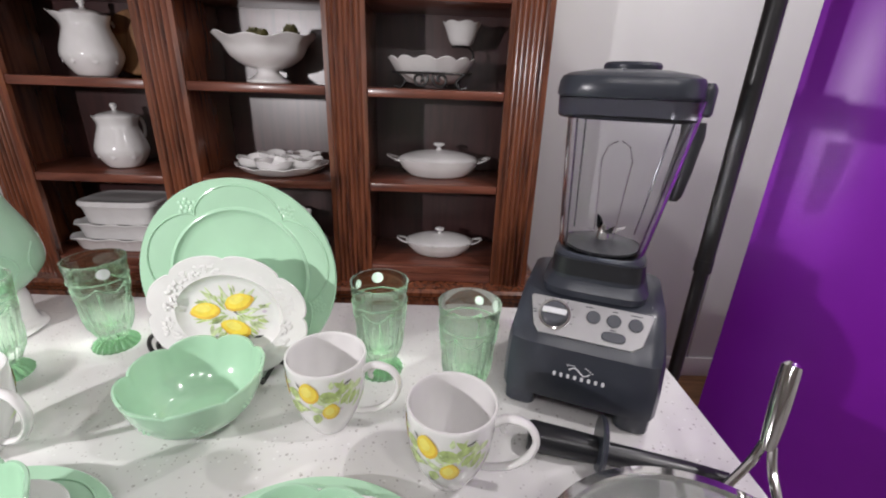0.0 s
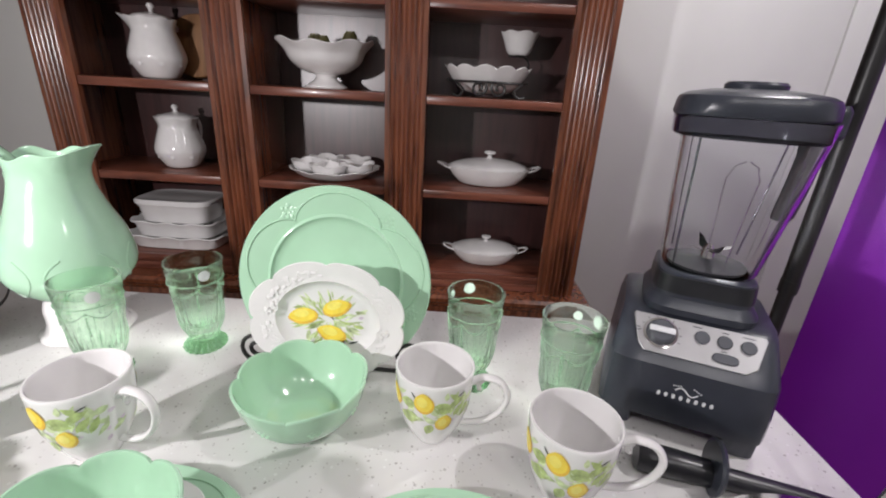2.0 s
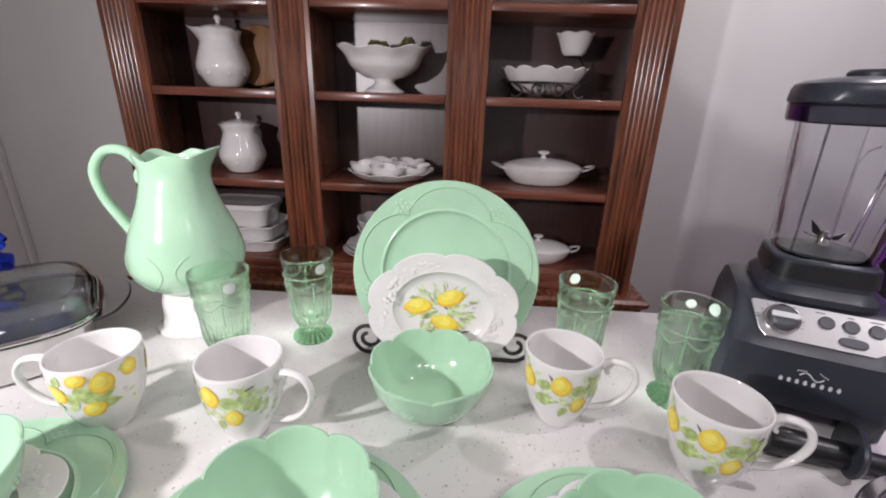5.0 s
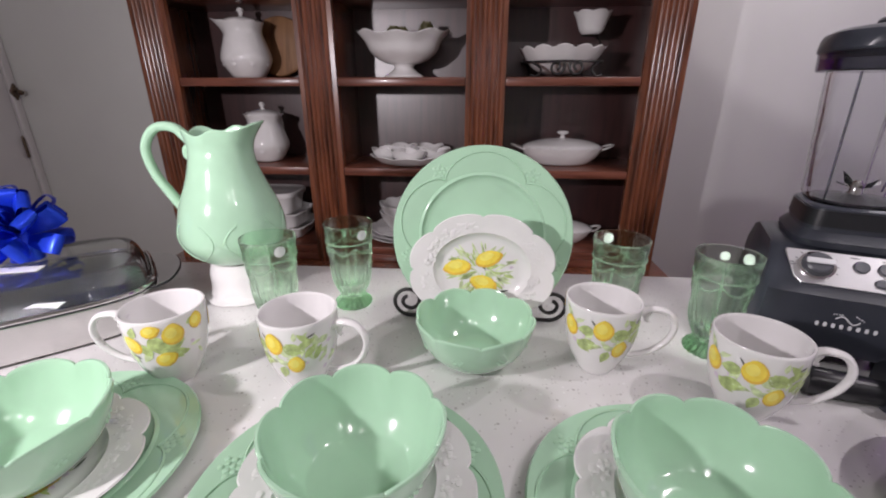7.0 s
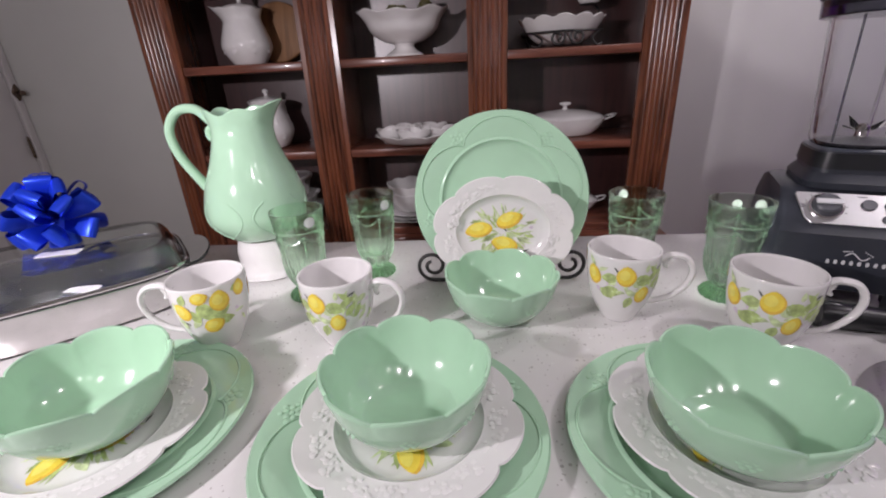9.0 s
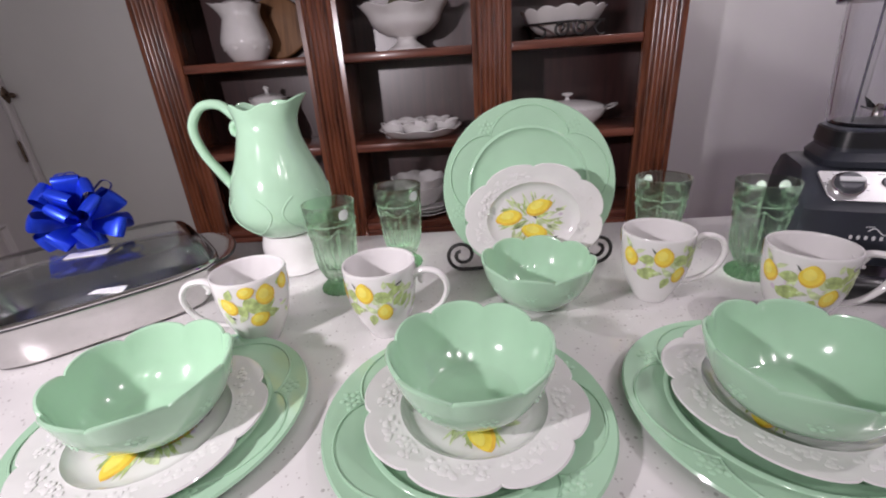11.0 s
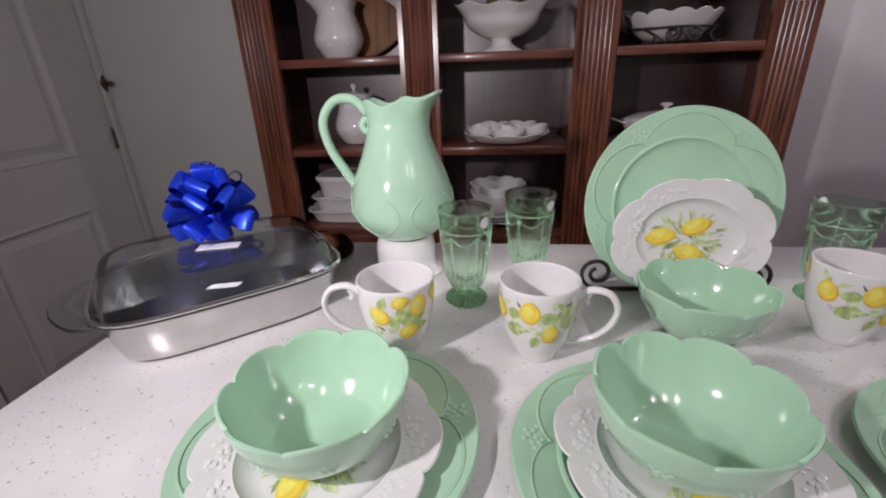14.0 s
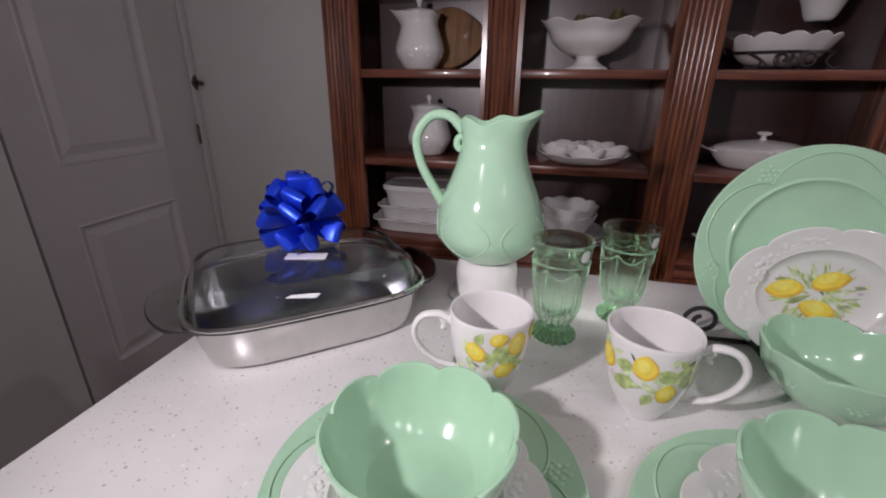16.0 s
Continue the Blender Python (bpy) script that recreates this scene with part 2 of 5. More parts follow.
def joined(*lots):
    verts, faces = [], []
    for v, f in lots:
        o = len(verts)
        verts += [tuple(p) for p in v]
        faces += [tuple(i + o for i in q) for q in f]
    return verts, faces


def moved(lot, m):
    return [m @ Vector(v) for v in lot[0]], lot[1]


def rbox(lo, hi, bevel=0.004, segs=2):
    """A box with rounded edges, as a bmesh."""
    bm = bmesh.new()
    bmesh.ops.create_cube(bm, size=1)
    for v in bm.verts:
        v.co = Vector([lo[k] + (v.co[k] + 0.5) * (hi[k] - lo[k]) for k in range(3)])
    if bevel:
        bmesh.ops.bevel(bm, geom=bm.edges[:], offset=bevel, segments=segs, affect="EDGES", profile=0.5)
    return bm


def box_mesh(name, lo, hi, mat, bevel=0.004, segs=2):
    return from_bm(name, rbox(lo, hi, bevel, segs), mat)


def superloop(a, b, power, n):
    """A rounded rectangle's outline."""
    out = []
    for i in range(n):
        th = 2 * math.pi * i / n
        c, s = math.cos(th), math.sin(th)
        k = (abs(c) ** power + abs(s) ** power) ** (-1 / power)
        out.append((a * k * c, b * k * s))
    return out


def loft(rings, cap_lo=True, cap_hi=True):
    """Rings of equal count joined to a skin."""
    n = len(rings[0])
    verts = [p for r in rings for p in r]
    faces = []
    for i in range(len(rings) - 1):
        for k in range(n):
            q = (k + 1) % n
            faces.append((i * n + k, i * n + q, (i + 1) * n + q, (i + 1) * n + k))
    if cap_lo:
        faces.append(tuple(range(n)))
    if cap_hi:
        faces.append(tuple((len(rings) - 1) * n + k for k in range(n)))
    return verts, faces


def super_stack(levels, power=4, n=48):
    """Rounded-rectangle rings from (half length, half width, z[, power])."""
    rings = []
    for lv in levels:
        a, b, z = lv[:3]
        rings.append([(x, y, z) for x, y in superloop(a, b, lv[3] if len(lv) > 3 else power, n)])
    return loft(rings)


def bead(r, flat=1.0, n=8):
    prof = [(0, -r * flat)] + [(r * math.sin(math.pi * k / 5), -r * flat * math.cos(math.pi * k / 5)) for k in range(1, 5)] + [(0, r * flat)]
    return lathe(prof, n)


def patch(outline, surf, lift, rings=2):
    """A thin printed shape laid on a surface: outline in metres on it, surf(u, v) gives point and normal."""
    n = len(outline)
    cu, cv = sum(p[0] for p in outline) / n, sum(p[1] for p in outline) / n
    p, nrm = surf(cu, cv)
    verts, faces = [p + nrm * lift], []
    for k in range(1, rings + 1):
        f = k / rings
        for u, v in outline:
            p, nrm = surf(cu + (u - cu) * f, cv + (v - cv) * f)
            verts.append(p + nrm * lift)
    for i in range(n):
        j = (i + 1) % n
        faces.append((0, 1 + i, 1 + j))
        for k in range(1, rings):
            a, b = 1 + (k - 1) * n, 1 + k * n
            faces.append((a + i, b + i, b + j, a + j))
    return verts, faces


def lemon_outline(u, v, size, ang, slim=0.86):
    """A lemon with a pointed tip; slim is its width to its length."""
    out = []
    for i in range(18):
        th = 2 * math.pi * i / 18
        x, y = size * math.cos(th), slim * size * math.sin(th)
        if math.cos(th) > 0.85:
            x += 0.16 * size * (math.cos(th) - 0.85) / 0.15
        out.append((u + x * math.cos(ang) - y * math.sin(ang), v + x * math.sin(ang) + y * math.cos(ang)))
    return out


def leaf_outline(u, v, size, ang, wide=0.28):
    out = []
    for i in range(7):
        s = i / 6
        out.append((size * s, wide * size * math.sin(math.pi * s ** 0.8)))
    for i in range(5, 0, -1):
        s = i / 6
        out.append((size * s, -wide * size * math.sin(math.pi * s ** 0.8)))
    return [(u + x * math.cos(ang) - y * math.sin(ang), v + x * math.sin(ang) + y * math.cos(ang)) for x, y in out]


PRINTS = {}


def print_on(parent, key, surf, lemons, leaves, pale, lilac, stems, at=None):
    """Lemon decoration: every printed fruit and leaf is a part; alike pieces share their meshes."""
    if key not in PRINTS:
        PRINTS[key] = []
        for name, mat, lift, shapes in (
            ("blossom_print", LILAC, 0.0004, [leaf_outline(*q) for q in lilac]),
            ("pale_leaf_print", LEAF_PALE, 0.0005, [leaf_outline(*q) for q in pale]),
            ("leaf_print", LEAF, 0.0006, [leaf_outline(*q) for q in leaves]),
            ("stem_print", INK, 0.0007, [leaf_outline(*q, 0.1) for q in stems]),
            ("lemon_shade_print", LEMON_SHADE, 0.0008, [lemon_outline(*q) for q in lemons]),
            ("lemon_glow_print", LEMON_LIGHT, 0.0012, [lemon_outline(q[0] - 0.16 * q[2], q[1] + 0.22 * q[2], q[2] * 0.52, *q[3:]) for q in lemons]),
            ("lemon_print", LEMON, 0.0010, [lemon_outline(q[0] - 0.06 * q[2], q[1] + 0.11 * q[2], q[2] * 0.88, *q[3:]) for q in lemons]),
        ):
            PRINTS[key] += [(name, finish(name, *patch(o, surf, lift), mat)) for o in shapes]
    for name, me in PRINTS[key]:
        part(name, me, parent, "", at)

# ---- the room ----
BACK, LEFT, RIGHT, FRONT = 1.26, -2.12, 2.3, -3.2
solid("floor", box_mesh("floor", (LEFT - 0.1, FRONT - 0.1, -0.06), (RIGHT + 0.1, BACK + 0.1, 0), FLOOR_WOOD, 0), "brown wooden floor", "floor", "structure")
solid("ceiling", box_mesh("ceiling", (LEFT - 0.1, FRONT - 0.1, CEIL), (RIGHT + 0.1, BACK + 0.1, CEIL + 0.1), CEILING_PAINT, 0), "white painted ceiling", "ceiling", "structure")
SEAM = 1.627
solid("wall_north", box_mesh("wall_north", (LEFT - 0.1, BACK, 0), (SEAM - 0.004, BACK + 0.1, CEIL), WALL, 0.001), "pale grey painted wall behind the bookcase", "wall", "structure")
solid("wall_north_end", box_mesh("wall_north_end", (SEAM + 0.004, BACK, 0), (RIGHT + 0.1, BACK + 0.1, CEIL), WALL, 0.001), "pale grey painted wall beside a dark seam", "wall", "structure")
solid("wall_seam", box_mesh("wall_seam", (SEAM - 0.004, BACK + 0.012, 0), (SEAM + 0.004, BACK + 0.1, CEIL), DARK_PLASTIC, 0), "dark narrow gap between wall panels", "wall seam", "structure")
solid("wall_east", box_mesh("wall_east", (RIGHT, FRONT - 0.1, 0), (RIGHT + 0.1, BACK, CEIL), WALL, 0), "pale grey painted wall", "wall", "structure")
solid("wall_south", box_mesh("wall_south", (LEFT - 0.1, FRONT - 0.1, 0), (RIGHT, FRONT, CEIL), WALL, 0), "pale grey painted wall", "wall", "structure")
# the door wall has a real opening, y 0.385 to 1.228
D0, D1, DTOP = 0.385, 1.228, 2.04
bm = rbox((LEFT - 0.1, D1, 0), (LEFT, BACK, CEIL), 0)
wall = from_bm("wall_west_corner", bm, WALL)
solid("wall_west_corner", wall, "pale grey wall at the door's hinge side", "wall", "structure")
solid("wall_west_lintel", box_mesh("wall_west_lintel", (LEFT - 0.1, D0, DTOP), (LEFT, D1, CEIL), WALL, 0), "pale grey wall above the door", "wall", "structure")
solid("wall_west", box_mesh("wall_west", (LEFT - 0.1, FRONT, 0), (LEFT, D0, CEIL), WALL, 0), "pale grey painted wall", "wall", "structure")


def panel_door():
    """A white six-panel style leaf with recessed, bevelled panels; closed in its frame."""
    root = thing("door_1", pose(LEFT - 0.004, D0 + 0.014, 0.008), "closed white painted panel door with raised panels", "door", kind="structure")
    w, h, t = D1 - D0 - 0.017, DTOP - 0.014, 0.036
    cols = ((0.136, 0.618),)
    rows = ((0.14, 0.775), (1.0, 1.9))
    bm = bmesh.new()
    ys = [0, cols[0][0], cols[0][1], w]
    zs = [0, rows[0][0], rows[0][1], rows[1][0], rows[1][1], h]
    for i in range(3):
        for k in range(5):
            if i == 1 and k in (1, 3):
                continue
            b2 = rbox((-t, ys[i], zs[k]), (0, ys[i + 1], zs[k + 1]), 0)
            me = bpy.data.meshes.new("tmp")
            b2.to_mesh(me)
            b2.free()
            bm.from_mesh(me)
    bmesh.ops.remove_doubles(bm, verts=bm.verts, dist=0.0005)
    part("door_leaf", from_bm("door_leaf", bm, DOOR_PAINT), root)
    for z0, z1 in rows:
        y0, y1 = cols[0]
        # sloping moulding down to a recess, then a raised field
        lv = [(0.0, 0.0), (0.004, 0.004), (0.012, 0.003), (0.022, -0.016), (0.034, -0.017), (0.068, -0.004)]
        rings = [[(x, y0 + d, z0 + d), (x, y1 - d, z0 + d), (x, y1 - d, z1 - d), (x, y0 + d, z1 - d)] for d, x in lv]
        part("door_panel", finish("door_panel", *loft(rings, False, True), DOOR_PAINT, 20), root)
    for z in (0.25, 1.05, 1.85):
        v = joined(lathe([(0, -0.045), (0.006, -0.045), (0.006, 0.045), (0, 0.045)], 12), lathe([(0, 0.045), (0.0045, 0.046), (0.004, 0.052), (0, 0.054)], 10))
        part("hinge", finish("hinge", *v, BRASS), root, "dark bronze hinge", pose(0.012, w - 0.012, z))
    return root


panel_door()
casing = thing("door_casing", pose(LEFT, 0, 0), "white painted door casing", "door trim", kind="structure")
for lo, hi in (((0, D1 - 0.004, 0), (0.016, BACK - 0.002, DTOP + 0.07)), ((0, D0 + 0.004, DTOP - 0.004), (0.016, D1 - 0.004, DTOP + 0.07))):
    part("casing_board", box_mesh("casing_board", lo, hi, DOOR_PAINT, 0.004), casing)
stop = thing("door_latch", pose(LEFT + 0.016, D1 + 0.012, 1.303), "small dark bronze swing latch on the door casing", "latch")
part("latch_plate", finish("latch_plate", *super_stack([(0.004, 0.003, -0.036, 2.2), (0.007, 0.023, -0.004, 2.2), (0.007, 0.023, 0.004, 2.2), (0.004, 0.003, 0.036, 2.2)], 2, 16), BRASS), stop)
part("latch_arm", finish("latch_arm", *tube([(0.008, 0, 0.0), (0.03, -0.01, 0.004), (0.046, -0.02, -0.002)], 0.0065, 8), BRASS), stop)
part("latch_knob", finish("latch_knob", *moved(bead(0.012), pose(0.05, -0.021, -0.003)), BRASS), stop)

base = thing("baseboard", pose(0, 0, 0), "white painted baseboard along the back wall", "baseboard", kind="structure")
part("board", box_mesh("board", (0.74, BACK - 0.014, 0), (RIGHT, BACK - 0.001, 0.11), DOOR_PAINT, 0.004), base)

# a trim ring for each ceiling lamp, the two added fills included
for dx, dy, watts in DOWNLIGHTS_AND_FILLS:
    dl = thing("downlight_or_fill", pose(dx, dy, CEIL), "round white trim of an unseen recessed ceiling lamp, some added as fill", "ceiling light", "ceiling downlights")
    part("trim_ring", finish("trim_ring", *lathe([(0.056, 0), (0.082, 0), (0.08, -0.006), (0.058, -0.008), (0.056, 0)], 32), LAMP_WHITE), dl)

# ---- peninsula ----
CT = 0.92
CX0, CX1, CY0, CY1 = -0.915, 0.737, -0.60, 0.25
solid("countertop", box_mesh("countertop", (CX0, CY0, CT - 0.035), (CX1, CY1, CT), QUARTZ, 0.003), "white speckled quartz countertop of a peninsula", "countertop")
cab = thing("peninsula_cabinet", pose(0, 0, 0), "white painted cabinet under the quartz countertop", "cabinet")
part("carcass", box_mesh("carcass", (CX0 + 0.03, CY0 + 0.04, 0), (CX1 - 0.03, CY1 - 0.22, CT - 0.035), DOOR_PAINT, 0.003), cab)


# ---- bookcase ----
BF, BB = 0.905, 1.225
PIL = [(-1.215, -1.085), (-0.639, -0.505), (-0.054, 0.082), (0.532, 0.668)]
SHELF_TOPS = [0.723, 1.038, 1.353, 1.636, 1.95]


def bookcase():
    root = thing("bookcase", pose(0, 0, 0), "tall cherry-stained bookcase with three open bays and fluted pilasters", "bookcase")
    part("base_cabinet", box_mesh("base_cabinet", (-1.235, BF - 0.035, 0), (0.688, BB + 0.02, 0.60), CHERRY, 0.004), root)
    # stepped ledge moulding
    steps = [(0.600, 0.04), (0.612, 0.052), (0.622, 0.056), (0.634, 0.07), (0.650, 0.074), (0.660, 0.062)]
    rings = []
    for z, d in steps:
        rings.append([(-1.20 - d, BF - d, z), (0.653 + d, BF - d, z), (0.653 + d, BB + 0.02, z), (-1.20 - d, BB + 0.02, z)])
    part("ledge_moulding", finish("ledge_moulding", *loft(rings), CHERRY, 25), root)
    part("back_panel", box_mesh("back_panel", (-1.21, BB, 0.66), (0.663, BB + 0.015, 2.15), CHERRY_BACK_SHADED, 0), root)
    for x in (-1.215, 0.648):
        part("side_panel", box_mesh("side_panel", (x, BF + 0.02, 0.66), (x + 0.02, BB, 2.15), CHERRY, 0.002), root)
    for x in (-0.572, 0.014):
        part("divider", box_mesh("divider", (x - 0.055, BF + 0.02, 0.66), (x + 0.055, BB, 2.15), CHERRY, 0.002), root)
    for i, (x0, x1) in enumerate(PIL):
        # plain stile with five flutes cut into a raised band
        w = x1 - x0
        prof = [(x0, BF + 0.02), (x0, BF), (x0 + 0.016, BF)]
        f0, f1, nf = x0 + 0.018, x1 - 0.018, 6
        for k in range(nf):
            a, b = f0 + (f1 - f0) * k / nf, f0 + (f1 - f0) * (k + 1) / nf
            for s in range(7):
                t = s / 6
                prof.append((a + (b - a) * t, BF - 0.010 + 0.0 - 0.0075 * math.sin(math.pi * t) + 0.006))
        prof += [(x1 - 0.016, BF), (x1, BF), (x1, BF + 0.02)]
        rings = [[(x, y, z) for x, y in prof] for z in (0.66, 2.15)]
        part("pilaster", finish("pilaster", *loft(rings), CHERRY, 30), root, "fluted cherry pilaster")
    bays = [(-1.195, -0.627), (-0.517, -0.041), (0.069, 0.648)]
    inner = [(PIL[0][1], PIL[1][0]), (PIL[1][1], PIL[2][0]), (PIL[2][1], PIL[3][0])]
    for (x0, x1), (a, b) in zip(bays, inner):
        for z in SHELF_TOPS:
            part("shelf", box_mesh("shelf", (x0 + 0.001, BF + 0.021, z - 0.026), (x1 - 0.001, BB, z), CHERRY_X, 0.003), root)
            part("shelf_edge", box_mesh("shelf_edge", (a + 0.001, BF + 0.001, z - 0.028), (b - 0.001, BF + 0.020, z + 0.001), CHERRY_X, 0.004), root)
        part("bottom_rail", box_mesh("bottom_rail", (a + 0.001, BF + 0.004, 0.661), (b - 0.001, BF + 0.02, 0.693), CHERRY_X, 0.003), root)
    part("cornice", finish("cornice", *loft([[(-1.22 - d, BF - d, z), (0.673 + d, BF - d, z), (0.673 + d, BB + 0.015, z), (-1.22 - d, BB + 0.015, z)] for z, d in ((2.15, 0.0), (2.17, 0.03), (2.2, 0.05), (2.23, 0.055))]), CHERRY, 25), root)
    return root


bookcase()


# ---- tableware on the shelves ----
def wave(n, amp_r, amp_z, z0, z1, sharp=1.0):
    """A scalloped shape that grows from z0 to z1."""
    def shape(th, r, z):
        k = min(1, max(0, (z - z0) / (z1 - z0)))
        h = abs(math.sin(n * th / 2)) ** sharp
        return r + amp_r * k * (h - 0.4), z + amp_z * k * (h - 0.5)
    return shape


def wall_profile(outer, thick, floor):
    """Turns an outer outline into a thin-walled vessel, with a rounded lip."""
    inner = [(max(r - thick, 0.0), z) for r, z in outer if z > floor]
    (r1, z1) = outer[-1]
    lip = [(r1 - thick * 0.2, z1 + thick * 0.4), (r1 - thick * 0.8, z1 + thick * 0.4)]
    return [(0, outer[0][1])] + list(outer) + lip + inner[::-1] + [(inner[0][0] * 0.6, floor), (0, floor)]


def smooth_profile(pts, per=5):
    return [(max(0, float(p[0])), float(p[1])) for p in spline(pts, per)]


def handle_loop(pts, radius, per=6, flat=1.0):
    return tube(spline(pts, per), radius, 10, flat=flat)


def lidded_jug(name, m, s, spout, label, grip):
    root = thing(name, m, label, "ceramic jug", "white tableware on the shelves")
    prof = smooth_profile([(0.045 * s, 0), (0.062 * s, 0.008 * s), (0.088 * s, 0.05 * s), (0.093 * s, 0.08 * s), (0.078 * s, 0.13 * s), (0.068 * s, 0.165 * s), (0.078 * s, 0.195 * s)])

    def shape(th, r, z):
        k = max(0, (z - 0.15 * s) / (0.045 * s))
        pull = max(0, math.cos(th - math.pi)) ** 8
        return r + spout * 0.035 * s * k * pull + 0.002 * s * k * math.cos(8 * th), z + spout * 0.012 * s * k * pull + 0.002 * s * k * math.cos(8 * th)
    part("body", finish("body", *lathe(wall_profile(prof, 0.004, 0.008), 48, shape), WHITE), root)
    lid = smooth_profile([(0.073 * s, 0.192 * s), (0.06 * s, 0.205 * s), (0.03 * s, 0.214 * s), (0.010 * s, 0.218 * s), (0.008 * s, 0.226 * s), (0.013 * s, 0.236 * s), (0.008 * s, 0.245 * s), (0, 0.246 * s)])
    part("lid", finish("lid", *lathe([(0, 0.19 * s)] + lid, 32), WHITE), root)
    part("handle", finish("handle", *handle_loop([(0.066 * s, 0, 0.175 * s), (0.105 * s, 0, 0.188 * s), (0.125 * s, 0, 0.155 * s), (0.118 * s, 0, 0.11 * s), (0.088 * s, 0, 0.075 * s)], 0.007 * s), WHITE), root, "", pose(0, 0, 0, 0, 0, grip))
    rel = finish("flower_relief", *joined(*[moved(bead(0.010 * s, 0.2), pose(rr_ * s, 0, zz * s, 0, 90, 0)) for rr_, zz in ((0.088, 0.05), (0.0918, 0.068))]), WHITE)
    for a in range(-150, 30, 45):
        part("flower_relief", rel, root, "", pose(0, 0, 0, 0, 0, a))
    return root


lidded_jug("lidded_jug", pose(-0.905, 1.075, 1.354, 0, 0, 8), 1.0, 1, "white embossed ceramic jug with a lid on the shelf", 75)
lidded_jug("lidded_canister", pose(-0.862, 1.055, 1.039, 0, 0, -20), 0.93, 0.35, "white ceramic canister with a knobbed lid on the shelf", 100)

# round cutting board leaning behind the jug
out = []
for i in range(40):
    th = 2 * math.pi * i / 40
    r = 0.115 + 0.03 * max(0, math.cos(th)) ** 6
    out.append((r * math.cos(th), r * math.sin(th)))
rings = [[(x * k, y, z * k) for x, z in out] for k, y in ((0.97, -0.008), (1, -0.005), (1, 0.005), (0.97, 0.008))]
solid("cutting_board", finish("cutting_board", *loft(rings), BOARD_WOOD), "rounded brown wooden cutting board leaning on the bookcase back", "cutting board", m=pose(-0.82, 1.187, 1.354 + 0.122, -12, 0, 0))


def baker(name, z, a, b, h, scallop, lid=False):
    root = thing(name, pose(-0.905, 1.075, z), "white rectangular ceramic baking dish in a stack" if not lid else "white rectangular ceramic dish with a flat lid, top of a stack", "baking dish", "stacked baking dishes")
    n = 96

    def ring(k, zz, wav=0.0):
        return [((a * k) * x, (b * k) * y, zz + wav * math.cos(12 * 2 * math.pi * i / n)) for i, (x, y) in enumerate(superloop(1, 1, 5, n))]
    wv = 0.003 if scallop else 0.0
    rings = [ring(0.82, 0), ring(0.86, 0.004), ring(0.93, h * 0.8), ring(1.0, h, wv), ring(0.985, h + 0.004, wv), ring(0.92, h * 0.85), ring(0.84, 0.008)]
    part("dish", finish("dish", *loft(rings), WHITE), root)
    if lid:
        rings = [ring(1.01, h + 0.004), ring(1.01, h + 0.012), ring(0.96, h + 0.018), ring(0.88, h + 0.015), ring(0.5, h + 0.015)]
        part("lid", finish("lid", *loft(rings), WHITE), root)
    return root


baker("baking_dish", 0.724, 0.195, 0.13, 0.05, True)
baker("baking_dish", 0.766, 0.175, 0.115, 0.062, True)
baker("baking_dish", 0.822, 0.15, 0.10, 0.075, False, True)

# pedestal bowl with artichokes
ped = thing("pedestal_bowl", pose(-0.29, 1.06, 1.354), "white ceramic pedestal bowl with a wavy rim on the shelf", "bowl", "white tableware on the shelves")
part("foot", finish("foot", *lathe([(0, 0)] + smooth_profile([(0.07, 0), (0.072, 0.008), (0.05, 0.022), (0.036, 0.036), (0.042, 0.047)]) + [(0, 0.047)], 40, wave(8, 0.004, 0, 0.03, 0.0)), WHITE), ped)
prof = smooth_profile([(0.036, 0.045), (0.075, 0.055), (0.115, 0.085), (0.135, 0.12), (0.162, 0.15)])
part("bowl", finish("bowl", *lathe(wall_profile(prof, 0.005, 0.058), 96, lambda th, r, z: (r + 0.06 * (r - 0.03) * math.cos(2 * th), z + max(0, z - 0.1) / 0.05 * (0.005 * math.cos(8 * th) + 0.008 * math.cos(2 * th)))), WHITE), ped)
for k, (ax, ay, sc) in enumerate(((-0.035, 0.0, 1.0), (0.0, -0.02, 0.9), (0.085, 0.02, 1.05))):
    art = thing("artichoke", pose(-0.29 + ax, 1.06 + ay, 1.475 + 0.012 * (k == 2)), "small dark green artichoke in the pedestal bowl", "artichoke", "artichokes in the bowl")
    lot = []
    for row in range(5):
        for q in range(9):
            t = row / 5
            o = leaf_outline(0, 0, 0.026 * sc, 0, 0.4)
            leaf = ([(0.002 * math.sin(u * 90), v, u) for u, v in o], [tuple(range(len(o)))])
            lot.append(moved(leaf, pose(0, 0, 0.04 * t * sc, 0, 0, q * 40 + row * 20) @ pose(0.021 * sc * math.cos(t * 1.2), 0, 0, 0, 38 - 40 * t, 0)))
    part("bracts", finish("bracts", *joined(*lot, bead(0.021 * sc, 1.1)), PLANT), art)

# divided server
div = thing("divided_server", pose(-0.265, 1.05, 1.039), "round white scalloped divided serving dish on the shelf", "serving dish", "white tableware on the shelves")
part("tray", finish("tray", *lathe(wall_profile(smooth_profile([(0.10, 0), (0.13, 0.008), (0.165, 0.034)]), 0.005, 0.007), 96, wave(10, 0.007, 0.008, 0, 0.034, 0.7)), WHITE), div)
for k in range(5):
    a = 72 * k - 90
    part("cup_section", finish("cup_section", *lathe(wall_profile(smooth_profile([(0.04, 0), (0.058, 0.014), (0.067, 0.036)]), 0.004, 0.006), 40, wave(5, 0.004, 0.009, 0, 0.036, 0.8)), WHITE), div, "", pose(0.092 * math.cos(radians(a)), 0.092 * math.sin(radians(a)), 0.021))

